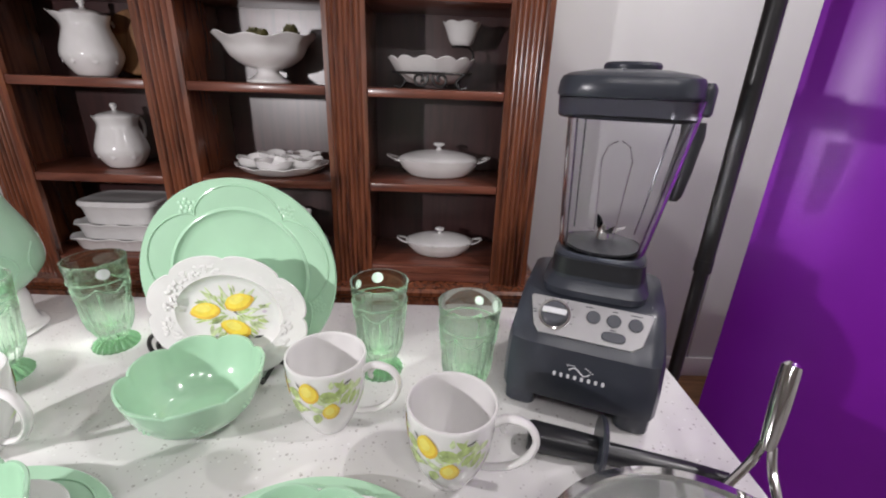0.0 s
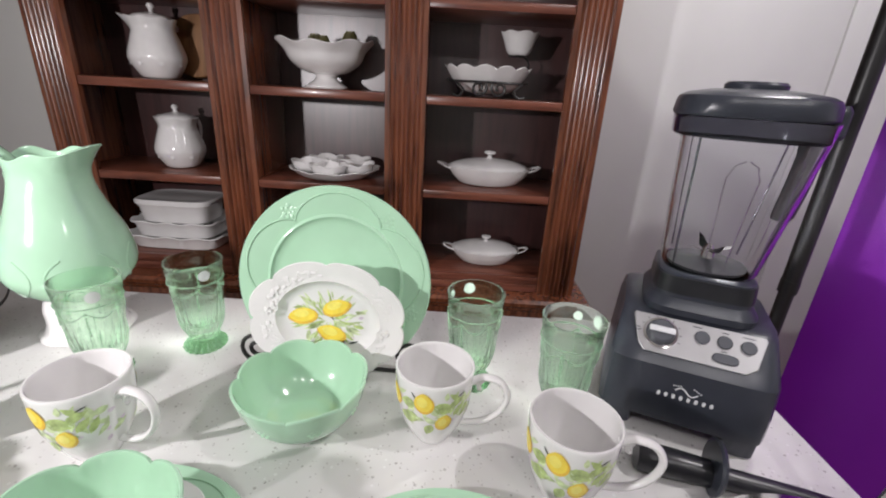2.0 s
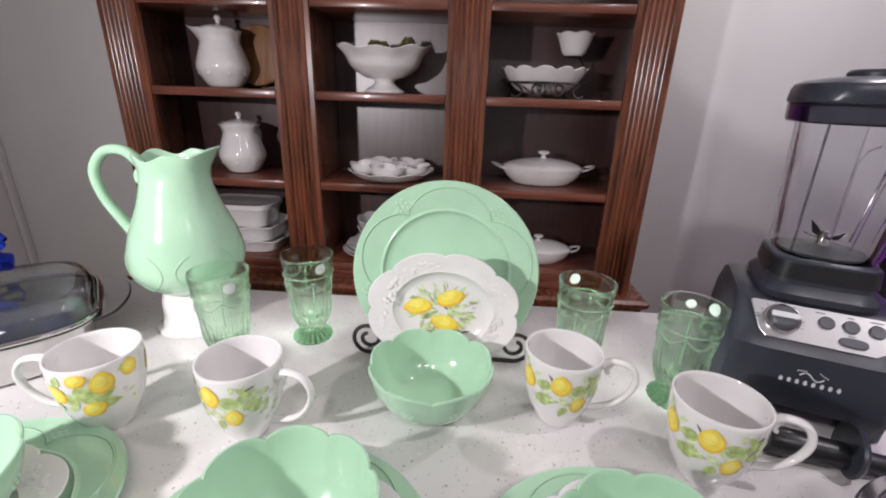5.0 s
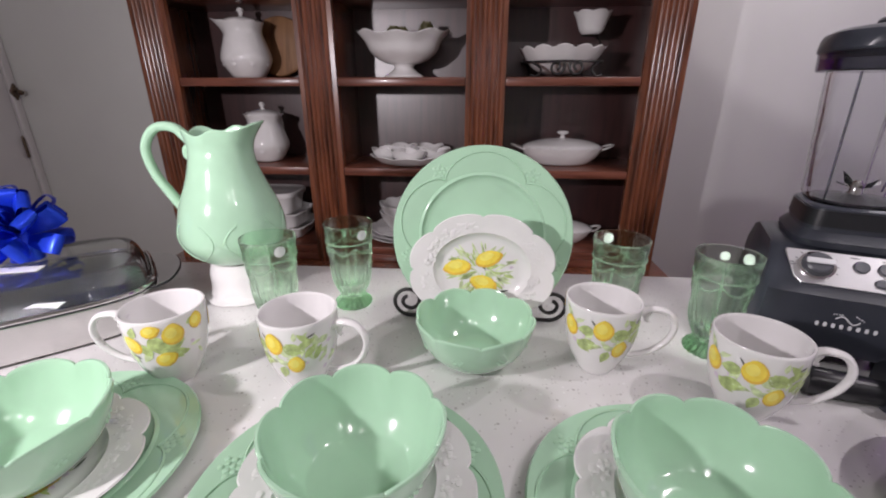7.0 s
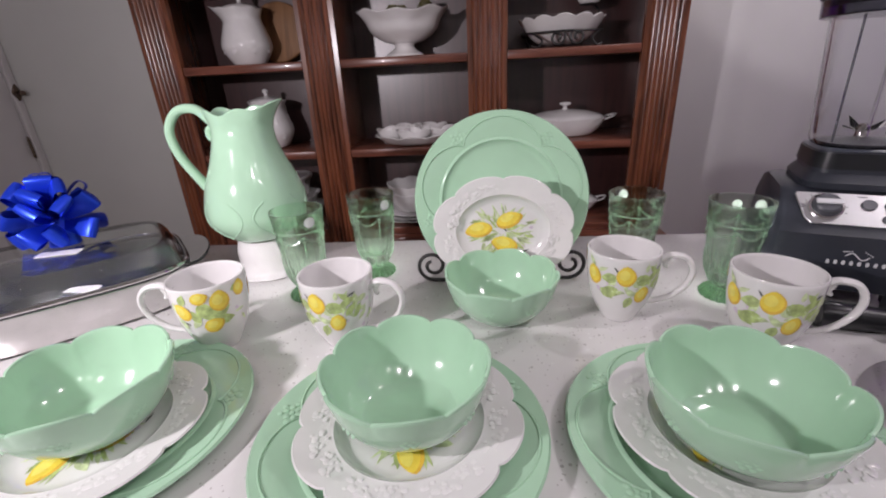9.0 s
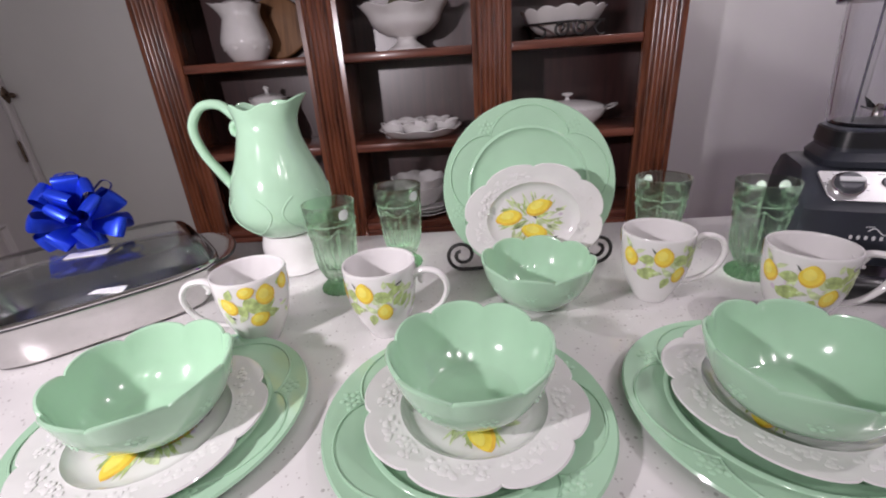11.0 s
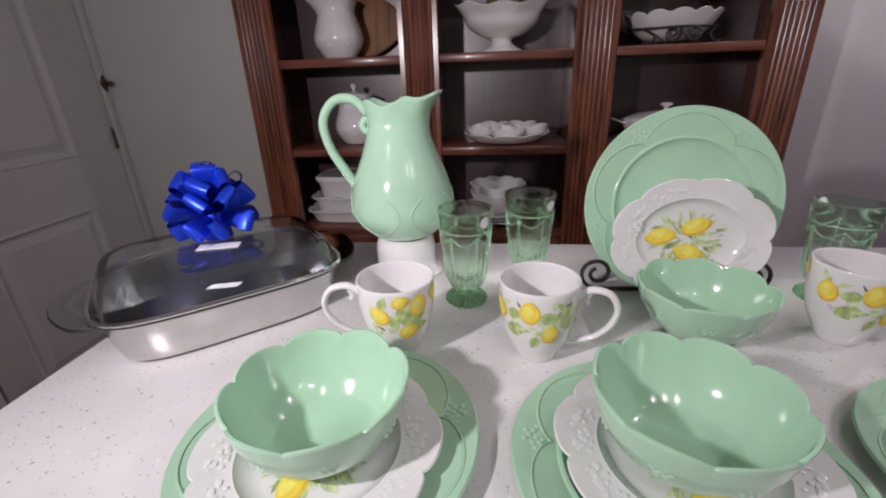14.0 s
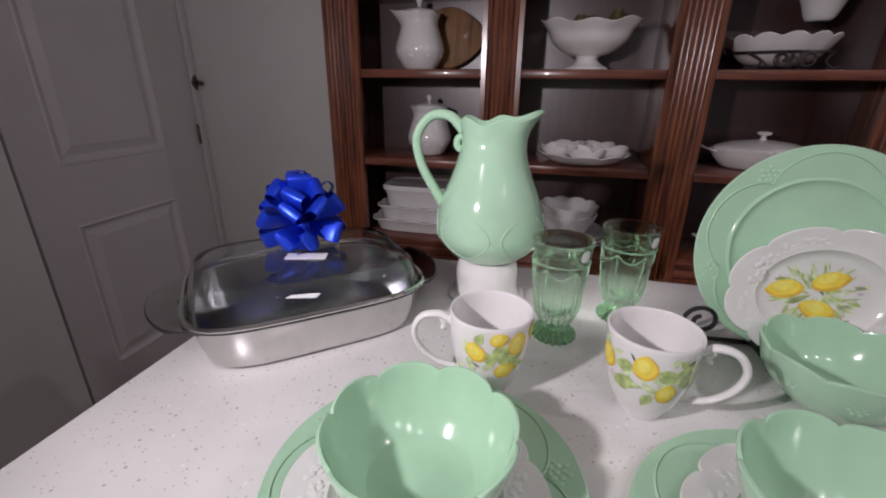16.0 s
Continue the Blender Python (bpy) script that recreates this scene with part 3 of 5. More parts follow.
# stacked plates and bowl
for k in range(3):
    solid("scalloped_plate", finish("scalloped_plate", *lathe(wall_profile(smooth_profile([(0.09, 0), (0.12, 0.006), (0.172 - 0.01 * k, 0.024)]), 0.004, 0.006), 72, wave(10, 0.007, 0.006, 0, 0.024, 0.6)), WHITE), "white scalloped ceramic plate in a stack", "plate", m=pose(-0.295, 1.06, 0.724 + 0.010 * k, 0, 0, 9 * k), group="stacked white plates")
for k in range(2):
    solid("scalloped_bowl", finish("scalloped_bowl", *lathe(wall_profile(smooth_profile([(0.05, 0), (0.075, 0.012), (0.10, 0.05), (0.112, 0.085)]), 0.005, 0.008), 72, wave(10, 0.006, 0.008, 0.02, 0.085, 0.7)), WHITE), "white scalloped ceramic bowl on a stack of plates", "bowl", m=pose(-0.295, 1.06, 0.751 + 0.032 * k, 0, 0, 14 * k), group="stacked white bowls")

# bowl and cup in a black wire stand
st = thing("wire_stand", pose(0.287, 1.06, 1.354), "black wrought wire stand with scrolls under a white bowl", "plate stand", "")
for sgn in (-1, 1):
    y = -0.095 * sgn
    part("rail", finish("rail", *tube(spline([(-0.14, y * 0.2, 0.055), (-0.115, y, 0.05), (0, y * 1.45, 0.05), (0.115, y, 0.05), (0.14, y * 0.2, 0.055)], 8), 0.0038, 8), BLACK_METAL), st)
for sgn in (-1, 1):
    sp = []
    for k in range(26):
        t = k / 25
        a = t * 2.6 * math.pi
        r = 0.027 * (1 - 0.75 * t)
        sp.append((sgn * (0.034 + r * math.cos(a + 2.6)), -0.135, 0.031 + r * math.sin(a + 2.6)))
    part("scroll", finish("scroll", *tube(sp, 0.0044, 8), BLACK_METAL), st)
    part("leg", finish("leg", *tube(spline([(sgn * 0.115, -0.095, 0.05), (sgn * 0.085, -0.125, 0.025), (sgn * 0.10, -0.13, 0.003), (sgn * 0.12, -0.12, 0.008)], 6), 0.0038, 8), BLACK_METAL), st)
    part("leg", finish("leg", *tube(spline([(sgn * 0.115, 0.095, 0.05), (sgn * 0.10, 0.10, 0.02), (sgn * 0.11, 0.10, 0.003)], 6), 0.0038, 8), BLACK_METAL), st)
part("cup_arm", finish("cup_arm", *tube(spline([(0.115, 0.095, 0.05), (0.15, 0.07, 0.11), (0.135, 0.06, 0.14), (0.105, 0.03, 0.142), (0.07, 0.03, 0.142)], 6), 0.0038, 8), BLACK_METAL), st)
solid("wire_stand_bowl", finish("wire_stand_bowl", *lathe(wall_profile(smooth_profile([(0.05, 0), (0.09, 0.012), (0.125, 0.045), (0.15, 0.082)]), 0.005, 0.008), 96, wave(13, 0.006, 0.013, 0.02, 0.082, 0.75)), WHITE), "white scalloped ceramic bowl held in a wire stand", "bowl", m=pose(0.287, 1.055, 1.366))
solid("small_scalloped_cup", finish("small_scalloped_cup", *lathe(wall_profile(smooth_profile([(0.03, 0), (0.042, 0.012), (0.056, 0.05), (0.066, 0.07)]), 0.004, 0.006), 48, wave(7, 0.003, 0.007, 0.02, 0.07, 0.8)), WHITE), "small white scalloped cup on the wire stand's arm", "cup", m=pose(0.39, 1.085, 1.354 + 0.145))


def oval_casserole(m, s, label):
    root = thing("oval_casserole", m, label, "casserole dish", "white tableware on the shelves")

    def sh(th, r, z):
        return r, z + (0.003 * math.cos(16 * th) if z > 0.055 * s else 0)

    def oval(lot):
        return [(x * 1.0, y * 0.66, z) for x, y, z in lot[0]], lot[1]
    prof = smooth_profile([(0.095 * s, 0), (0.115 * s, 0.006 * s), (0.145 * s, 0.035 * s), (0.163 * s, 0.066 * s)])
    part("dish", finish("dish", *oval(lathe(wall_profile(prof, 0.005, 0.008), 72, sh)), WHITE), root)
    lid = smooth_profile([(0.158 * s, 0.068 * s), (0.14 * s, 0.08 * s), (0.09 * s, 0.094 * s), (0.03 * s, 0.101 * s)])
    lid = [(0, 0.06 * s), (0.15 * s, 0.062 * s)] + lid + [(0, 0.102 * s)]
    lid_ob = part("lid", finish("lid", *oval(lathe(lid, 64)), WHITE), root)
    part("knob", finish("knob", *lathe([(0, 0.10 * s)] + smooth_profile([(0.014 * s, 0.10 * s), (0.008 * s, 0.108 * s), (0.010 * s, 0.114 * s), (0.022 * s, 0.12 * s), (0.02 * s, 0.128 * s), (0.0, 0.131 * s)], 4), 24), WHITE), lid_ob)
    for sg in (-1, 1):
        part("handle", finish("handle", *handle_loop([(sg * 0.15 * s, -0.03 * s, 0.058 * s), (sg * 0.175 * s, -0.03 * s, 0.066 * s), (sg * 0.197 * s, -0.012 * s, 0.074 * s), (sg * 0.197 * s, 0.012 * s, 0.074 * s), (sg * 0.175 * s, 0.03 * s, 0.066 * s), (sg * 0.15 * s, 0.03 * s, 0.058 * s)], 0.007 * s, 5, 0.6), WHITE), root)
    return root


oval_casserole(pose(0.322, 1.075, 1.039), 0.97, "white oval ceramic casserole with a knobbed lid on the shelf")
oval_casserole(pose(0.335, 1.055, 0.724), 0.84, "smaller white oval ceramic casserole with a lid on the low shelf")

# ---- mint pitcher ----
pit = thing("pitcher", pose(-0.48, 0.098, CT), "large glossy mint green ceramic pitcher on a white foot", "pitcher")
part("foot", finish("foot", *lathe([(0, 0)] + smooth_profile([(0.068, 0), (0.0725, 0.003), (0.072, 0.0055), (0.063, 0.011), (0.0585, 0.028), (0.0585, 0.055), (0.052, 0.078)]) + [(0, 0.078)], 48, wave(8, 0.003, 0, 0.05, 0.0)), WHITE), pit, "white glazed scalloped foot")
prof = smooth_profile([(0.046, 0.078), (0.066, 0.088), (0.092, 0.118), (0.097, 0.148), (0.088, 0.190), (0.070, 0.234), (0.058, 0.272), (0.054, 0.298), (0.060, 0.325)], 6)


def pitcher_shape(th, r, z):
    k = min(1, max(0, (z - 0.265) / 0.060))
    pull = max(0, math.cos(th)) ** 3.5
    front = max(0, math.cos(th)) ** 2
    rr = r + 0.024 * k * k * pull - 0.007 * k * max(0, math.sin(abs(th if th < math.pi else th - 2 * math.pi))) ** 4
    zz = z + k * (0.017 * pull + 0.0055 * math.cos(5 * th) * (1 - front))
    return rr, zz


part("body", finish("body", *lathe(wall_profile(prof, 0.0045, 0.088), 96, pitcher_shape), GREEN), pit)
part("handle", finish("handle", *tube(spline([(-0.052, 0, 0.309), (-0.076, 0, 0.332), (-0.110, 0, 0.330), (-0.133, 0, 0.296), (-0.126, 0, 0.250), (-0.104, 0, 0.208), (-0.086, 0, 0.178)], 8), lambda t: 0.0122 - 0.002 * math.sin(math.pi * t), 12, flat=0.8), GREEN), pit)
part("handle_curl", finish("handle_curl", *tube(spline([(-0.052, 0, 0.300), (-0.061, 0, 0.294), (-0.062, 0, 0.282), (-0.055, 0, 0.276)], 6), 0.0065, 10), GREEN), pit)
lot = []
for a in (-48, 24, 96, 168, 240):
    for sg in (-1, 1):
        pts = []
        for k in range(12):
            t = k / 11
            z = 0.095 + 0.075 * t
            r = float(np.interp(z, [p[1] for p in prof], [p[0] for p in prof])) - 0.0004
            th = radians(a + sg * 30 * math.sin(math.pi * t * 0.85) ** 0.8)
            pts.append((r * math.cos(th), r * math.sin(th), z))
        lot.append(tube(pts, 0.0019, 6))
part("leaf_relief", finish("leaf_relief", *joined(*lot), GREEN), pit)
pit.matrix_basis = pose(-0.4824, 0.1021, CT, 0, 0, 8)


# ---- pressed-glass goblets ----
def goblet_mesh():
    outer = [(0.0, 0.0), (0.034, 0.0), (0.0355, 0.003), (0.033, 0.007), (0.027, 0.012), (0.0215, 0.0175), (0.0225, 0.0225), (0.0265, 0.032),
             (0.0315, 0.046), (0.0350, 0.064), (0.0375, 0.085), (0.0395, 0.103), (0.0415, 0.108), (0.0405, 0.113), (0.0415, 0.128),
             (0.043, 0.133), (0.0425, 0.138), (0.044, 0.152), (0.0455, 0.1655)]
    inner = [(0.0437, 0.167), (0.042, 0.1655), (0.0405, 0.15), (0.0385, 0.125), (0.036, 0.1), (0.032, 0.07), (0.026, 0.052), (0.014, 0.042), (0, 0.04)]
    n = 120

    def sh(th, r, z):
        if z < 0.02 and r > 0.01:
            return r * (1 + 0.03 * math.cos(20 * th)), z + (0.0012 * math.cos(20 * th) if 0.001 < z < 0.015 else 0)
        if 0.036 < z < 0.086:
            k = math.sin(math.pi * (z - 0.036) / 0.05)
            return r + 0.0021 * k * abs(math.cos(10 * th)), z
        return r, z
    dense = outer[:7] + [tuple(map(float, p)) for p in spline(outer[7:12], 4)] + outer[12:]
    bowl = [p for p in dense if p[1] > 0.022] + [(0.0452, 0.1668)] + inner
    foot = [p for p in dense if p[1] < 0.0226]
    return finish("glass_bowl", *lathe(bowl, n, sh), GOBLET_GLASS, 60), finish("foot", *lathe(foot, n, sh), GOBLET_FOOT, 60)


def goblet_relief():
    lot = []
    rz, rr_ = [0.0225, 0.032, 0.046, 0.064, 0.085, 0.103, 0.108, 0.113, 0.128, 0.133], [0.0225, 0.0265, 0.0335, 0.0371, 0.0380, 0.0395, 0.0415, 0.0405, 0.0415, 0.043]

    def on(deg, z, lift=0.0):
        r = float(np.interp(z, rz, rr_)) + lift
        return r * math.cos(radians(deg)), r * math.sin(radians(deg)), z
    for k in range(6):
        a0 = 60 * k
        # hanging swag with a shorter one above it, and a beaded drop between the swags
        for top, sag, rad in ((0.127, 0.013, 0.0010),):
            lot.append(tube([on(a0 + 5 * i, top - sag * math.sin(math.pi * i / 12), 0.0006) for i in range(13)], rad, 6))
        for i in range(7):
            lot.append(moved(bead(0.0021, 1.0, 6), pose(*on(a0, 0.088 + 0.006 * i))))
    for k in range(20):
        # lower flutes end in points of two heights
        top = 0.090 if k % 2 else 0.082
        lot.append(tube([on(18 * k + 9, 0.028 + (top - 0.028) * i / 6, 0.0003) for i in range(7)], lambda t: 0.0011 - 0.0007 * t, 5))
    for k in range(20):
        c, s = math.cos(radians(18 * k)), math.sin(radians(18 * k))
        lot.append(tube([(r * c, r * s, z) for r, z in ((0.0355, 0.0035), (0.0332, 0.0085), (0.0275, 0.0135), (0.0222, 0.0185))], lambda t: 0.0021 - 0.0012 * t, 6))
    for z, rad in ((0.1335, 0.0011),):
        lot.append(tube([on(10 * i, z, 0.0003) for i in range(36)], rad, 6, True))
    return finish("pressed_relief", *joined(*lot), GOBLET_RELIEF, 60)


def sticker_mesh(radius_at, z, size):
    def surf(u, v):
        r = 0.0437 + (v + z - 0.152) * 0.08
        th = u / r
        return Vector((r * math.cos(th), r * math.sin(th), z + v)), Vector((math.cos(th), math.sin(th), 0))
    circle = [(size * math.cos(2 * math.pi * i / 20), size * math.sin(2 * math.pi * i / 20)) for i in range(20)]
    return finish("price_sticker", *patch(circle, surf, 0.0006), STICKER)


(GOBLET, FOOT), RELIEF, DOT = goblet_mesh(), goblet_relief(), sticker_mesh(0, 0.151, 0.0095)
DOT_SMALL = sticker_mesh(0, 0.148, 0.0072)


def goblet(x, y, stickers, label):
    root = thing("goblet", pose(x, y, CT + 0.0005), label, "glass goblet", "green glass goblets")
    part("glass_bowl", GOBLET, root).visible_shadow = False
    part("foot", FOOT, root, "deeper green ribbed foot").visible_shadow = False
    part("pressed_relief", RELIEF, root).visible_shadow = False
    for a, small in stickers:
        part("price_sticker", DOT_SMALL if small else DOT, root, "round white paper sticker", pose(0, 0, 0, 0, 0, a))


goblet(-0.3532, -0.0201, [(-42, 0)], "green pressed-glass goblet with a round sticker, beside the pitcher")
goblet(-0.243, 0.0714, [(-41, 0)], "green pressed-glass goblet with a round sticker, behind the mugs")
goblet(0.2356, 0.0187, [(102, 0), (150, 1)], "green pressed-glass goblet with two stickers, beside the plate display")
goblet(0.373, -0.0436, [(21, 0), (66, 1)], "green pressed-glass goblet with two stickers, beside the blender")


# ---- lemon mugs ----
def mug(m, turn, label):
    root = thing("mug", m, label, "mug", "lemon mugs")
    outer = smooth_profile([(0.0225, 0), (0.025, 0.003), (0.0305, 0.013), (0.0415, 0.036), (0.0485, 0.062), (0.0515, 0.088), (0.0530, 0.1165)], 5)
    part("cup", finish("cup", *lathe(wall_profile(outer, 0.0032, 0.006), 56), WHITE), root)
    part("handle", finish("handle", *tube(spline([(0.051, 0, 0.098), (0.066, 0, 0.107), (0.088, 0, 0.103), (0.099, 0, 0.083), (0.092, 0, 0.058), (0.072, 0, 0.038), (0.046, 0, 0.029), (0.034, 0, 0.030)], 7), lambda t: 0.0068 - 0.0022 * t, 12, flat=0.75), WHITE), root)
    part("handle_curl", finish("handle_curl", *tube(spline([(0.064, 0, 0.102), (0.060, 0, 0.095), (0.0605, 0, 0.089), (0.064, 0, 0.087)], 5), lambda t: 0.0042 - 0.0016 * t, 8), WHITE), root)
    rim_r = [float(p[0]) for p in outer]
    rim_z = [float(p[1]) for p in outer]

    def surf(u, v):
        r = float(np.interp(v, rim_z, rim_r))
        slope = (float(np.interp(v + 0.003, rim_z, rim_r)) - float(np.interp(v - 0.003, rim_z, rim_r))) / 0.006
        th = u / 0.05
        nrm = Vector((math.cos(th), math.sin(th), -slope)).normalized()
        return Vector((r * math.cos(th), r * math.sin(th), v)), nrm
    # one cluster on each face: fruit, broad leaves close to it, then faint sprigs and blossom
    far = 0.194
    lem = [(0.0, 0.091, 0.0152, 1.6), (0.026, 0.060, 0.0132, 1.4), (-0.047, 0.084, 0.0146, 1.75),
           (far, 0.094, 0.0150, 1.5), (far - 0.024, 0.104, 0.0105, 0.3), (far - 0.05, 0.083, 0.0135, 2.1), (far - 0.014, 0.058, 0.0135, 0.4), (far + 0.03, 0.102, 0.0115, 1.5)]
    rnd = random.Random(5)
    leaves = [(-0.011, 0.088, 0.020, 3.3, 0.34), (0.012, 0.090, 0.024, -0.35, 0.32), (-0.006, 0.066, 0.025, 3.25, 0.3), (0.010, 0.058, 0.019, -1.9, 0.3), (0.030, 0.086, 0.022, 0.5, 0.2), (-0.040, 0.097, 0.019, 0.9, 0.34), (-0.036, 0.066, 0.02, -0.6, 0.3), (0.038, 0.070, 0.02, 0.9, 0.2), (0.046, 0.094, 0.017, 2.4, 0.2), (0.05, 0.064, 0.02, 1.1, 0.18),
              (far - 0.024, 0.098, 0.026, -1.35, 0.32), (far - 0.022, 0.071, 0.030, 0.35, 0.3), (far - 0.016, 0.066, 0.027, -0.1, 0.26), (far - 0.03, 0.066, 0.018, 1.9, 0.3), (far + 0.016, 0.104, 0.018, 0.2, 0.25), (far - 0.05, 0.094, 0.016, 1.2, 0.3)]
    leaves = [(u, v, 1.22 * size, a, w) for u, v, size, a, w in leaves]
    pale, lil = [], []
    stems = [(-0.010, 0.096, 0.012, 2.2), (0.042, 0.100, 0.013, 0.4), (far - 0.045, 0.062, 0.012, 2.6)]
    for k in range(46):
        u = rnd.choice((-0.03, 0.02, 0.05, far - 0.05, far)) + rnd.uniform(-0.03, 0.03)
        pale.append((u, rnd.uniform(0.05, 0.1), rnd.uniform(0.012, 0.022), rnd.uniform(0, 6.2), rnd.uniform(0.12, 0.26)))
    for k in range(18):
        lil.append((rnd.choice((-0.02, 0.04, far)) + rnd.uniform(-0.045, 0.045), rnd.uniform(0.045, 0.095), rnd.uniform(0.006, 0.011), rnd.uniform(0, 6), 0.32))
    clamp = [q for q in leaves if 0.026 < q[1] + q[2] * math.sin(q[3]) < 0.115]
    pclamp = [q for q in pale if 0.026 < q[1] + q[2] * math.sin(q[3]) < 0.115]
    print_on(root, "mug", surf, lem, clamp, pclamp, lil, stems, pose(0, 0, 0, 0, 0, turn))
    return root


mug(pose(-0.4386, -0.1743, CT, 0, 0, 190), -97, "white ceramic mug with a lemon print, handle turned towards the roaster")
mug(pose(-0.2462, -0.1706, CT, 0, 0, -10), -97, "white ceramic mug with a lemon print beside the pitcher")
mug(pose(0.180, -0.104, CT, 0, 0, -8), -94, "white ceramic mug with a lemon print beside the bowl")
mug(pose(0.346, -0.189, CT, 0, 0, -14), -108, "white ceramic mug with a lemon print beside the blender")


# ---- mint bowls, plates and chargers ----
def scallop_bowl_mesh():
    outer = smooth_profile([(0.038, 0), (0.042, 0.003), (0.052, 0.007), (0.0725, 0.028), (0.084, 0.052), (0.0900, 0.0765)], 6)
    n = 8

    def sh(th, r, z):
        k = min(1, max(0, (z - 0.006) / 0.076)) ** 1.6
        h = abs(math.sin(n * th / 2)) ** 0.62
        return r + 0.0042 * k * (h - 0.6), z + 0.0085 * k * (h - 0.75)
    return finish("bowl_shell", *lathe(wall_profile(outer, 0.004, 0.008), 160, sh), GREEN, 50)


def bowl_relief_mesh():
    lot = []
    for k in range(1):
        for i in range(7):
            a = 22.5 + (3.6 * math.cos(i * 1.05) if i else 0) * 1.4
            z = 0.048 + (0.0062 * math.sin(i * 1.05) if i else 0)
            r = 0.0815 + 0.3 * (z - 0.05)
            lot.append(moved(bead(0.0034, 0.25, 7), pose(0, 0, 0, 0, 0, a) @ pose(r + 0.001, 0, z, 0, 75, 0)))
    return finish("flower_relief", *joined(*lot), GREEN)


BOWL, BOWL_REL = scallop_bowl_mesh(), bowl_relief_mesh()


def mint_bowl(x, y, z, turn, label):
    root = thing("mint_bowl", pose(x, y, z, 0, 0, turn), label, "bowl", "mint bowls")
    part("bowl_shell", BOWL, root)
    for k in range(8):
        part("flower_relief", BOWL_REL, root, "", pose(0, 0, 0, 0, 0, 45 * k))


def charger_mesh():
    prof = [(0, 0.0), (0.085, 0.0), (0.088, 0.0), (0.093, 0.004), (0.105, 0.0075), (0.13, 0.0125), (0.150, 0.0165), (0.1565, 0.0165), (0.158, 0.0185), (0.156, 0.0210),
            (0.152, 0.0202), (0.147, 0.0195), (0.13, 0.0165), (0.1125, 0.0125), (0.1105, 0.0145), (0.1075, 0.0145), (0.1045, 0.0105), (0.095, 0.0065), (0.06, 0.006), (0, 0.006)]
    return finish("charger_plate", *lathe(prof, 96), GREEN, 50)


def charger_ridges():
    lot = []
    pts = []
    for i in range(160):
        th = 2 * math.pi * i / 160
        r = 0.1175 + 0.030 * abs(math.sin(2.5 * th)) ** 0.7
        z = float(np.interp(r, [0.1125, 0.13, 0.147, 0.152], [0.0125, 0.0165, 0.0195, 0.0202]))
        pts.append((r * math.cos(th), r * math.sin(th), z))
    lot.append(tube(pts, 0.0017, 6, True))
    return finish("scalloped_ridge", *joined(*lot), GREEN, 60)


def charger_flowers():
    lot = []
    for k in range(1):
        for (dr, da) in ((0, 0), (0.007, 0), (-0.007, 0), (0.003, 3.2), (0.003, -3.2), (-0.004, 2.6), (-0.004, -2.6), (0.011, 2.2), (0.011, -2.2), (0.0, 6), (0.0, -6)):
            r, a = 0.1335 + dr, 60 * k + da
            z = float(np.interp(r, [0.1125, 0.13, 0.147, 0.152], [0.0125, 0.0165, 0.0195, 0.0202]))
            lot.append(moved(bead(0.0036, 0.22, 7), pose(r * math.cos(radians(a)), r * math.sin(radians(a)), z + 0.0003)))
    return finish("flower_relief", *joined(*lot), GREEN)


CHARGER, CH_RIDGE, CH_FLOW = charger_mesh(), charger_ridges(), charger_flowers()


def charger(m, label):
    root = thing("charger_plate", m, label, "charger plate", "mint charger plates")
    part("plate", CHARGER, root)
    part("scalloped_ridge", CH_RIDGE, root)
    for k in range(5):
        part("flower_relief", CH_FLOW, root, "", pose(0, 0, 0, 0, 0, 72 * k))


def salad_plate_mesh():
    prof = [(0, 0.0), (0.062, 0.0), (0.067, 0.001), (0.078, 0.009), (0.098, 0.0145), (0.1190, 0.0180), (0.1205, 0.0195), (0.1190, 0.0212),
            (0.098, 0.0182), (0.0835, 0.0155), (0.0815, 0.0158), (0.079, 0.0130), (0.070, 0.0056), (0.06, 0.0045), (0, 0.0045)]

    def sh(th, r, z):
        k = min(1, max(0, (r - 0.085) / 0.03))
        h = abs(math.sin(8 * th / 2)) ** 0.55
        return r + 0.0095 * k * (h - 0.62), z + 0.001 * k * h
    return finish("plate_body", *lathe(prof, 144, sh), WHITE, 50)


def salad_relief_mesh():
    lot = []
    rnd = random.Random(3)
    for k in range(1):
        for i in range(34):
            r = 0.0875 + 0.018 * rnd.random()
            a = 45 * k + 22.5 + rnd.uniform(-18, 18)
            if r > 0.107 and abs(a - 45 * k - 22.5) > 13:
                r -= 0.012
            z = float(np.interp(r, [0.0835, 0.098, 0.1190], [0.0155, 0.0182, 0.0212])) + 0.0005
            lot.append(moved(bead(rnd.uniform(0.0018, 0.0040), 0.13, 8), pose(r * math.cos(radians(a)), r * math.sin(radians(a)), z)))
    return finish("rim_relief", *joined(*lot), WHITE)


SALAD, SALAD_REL = salad_plate_mesh(), salad_relief_mesh()


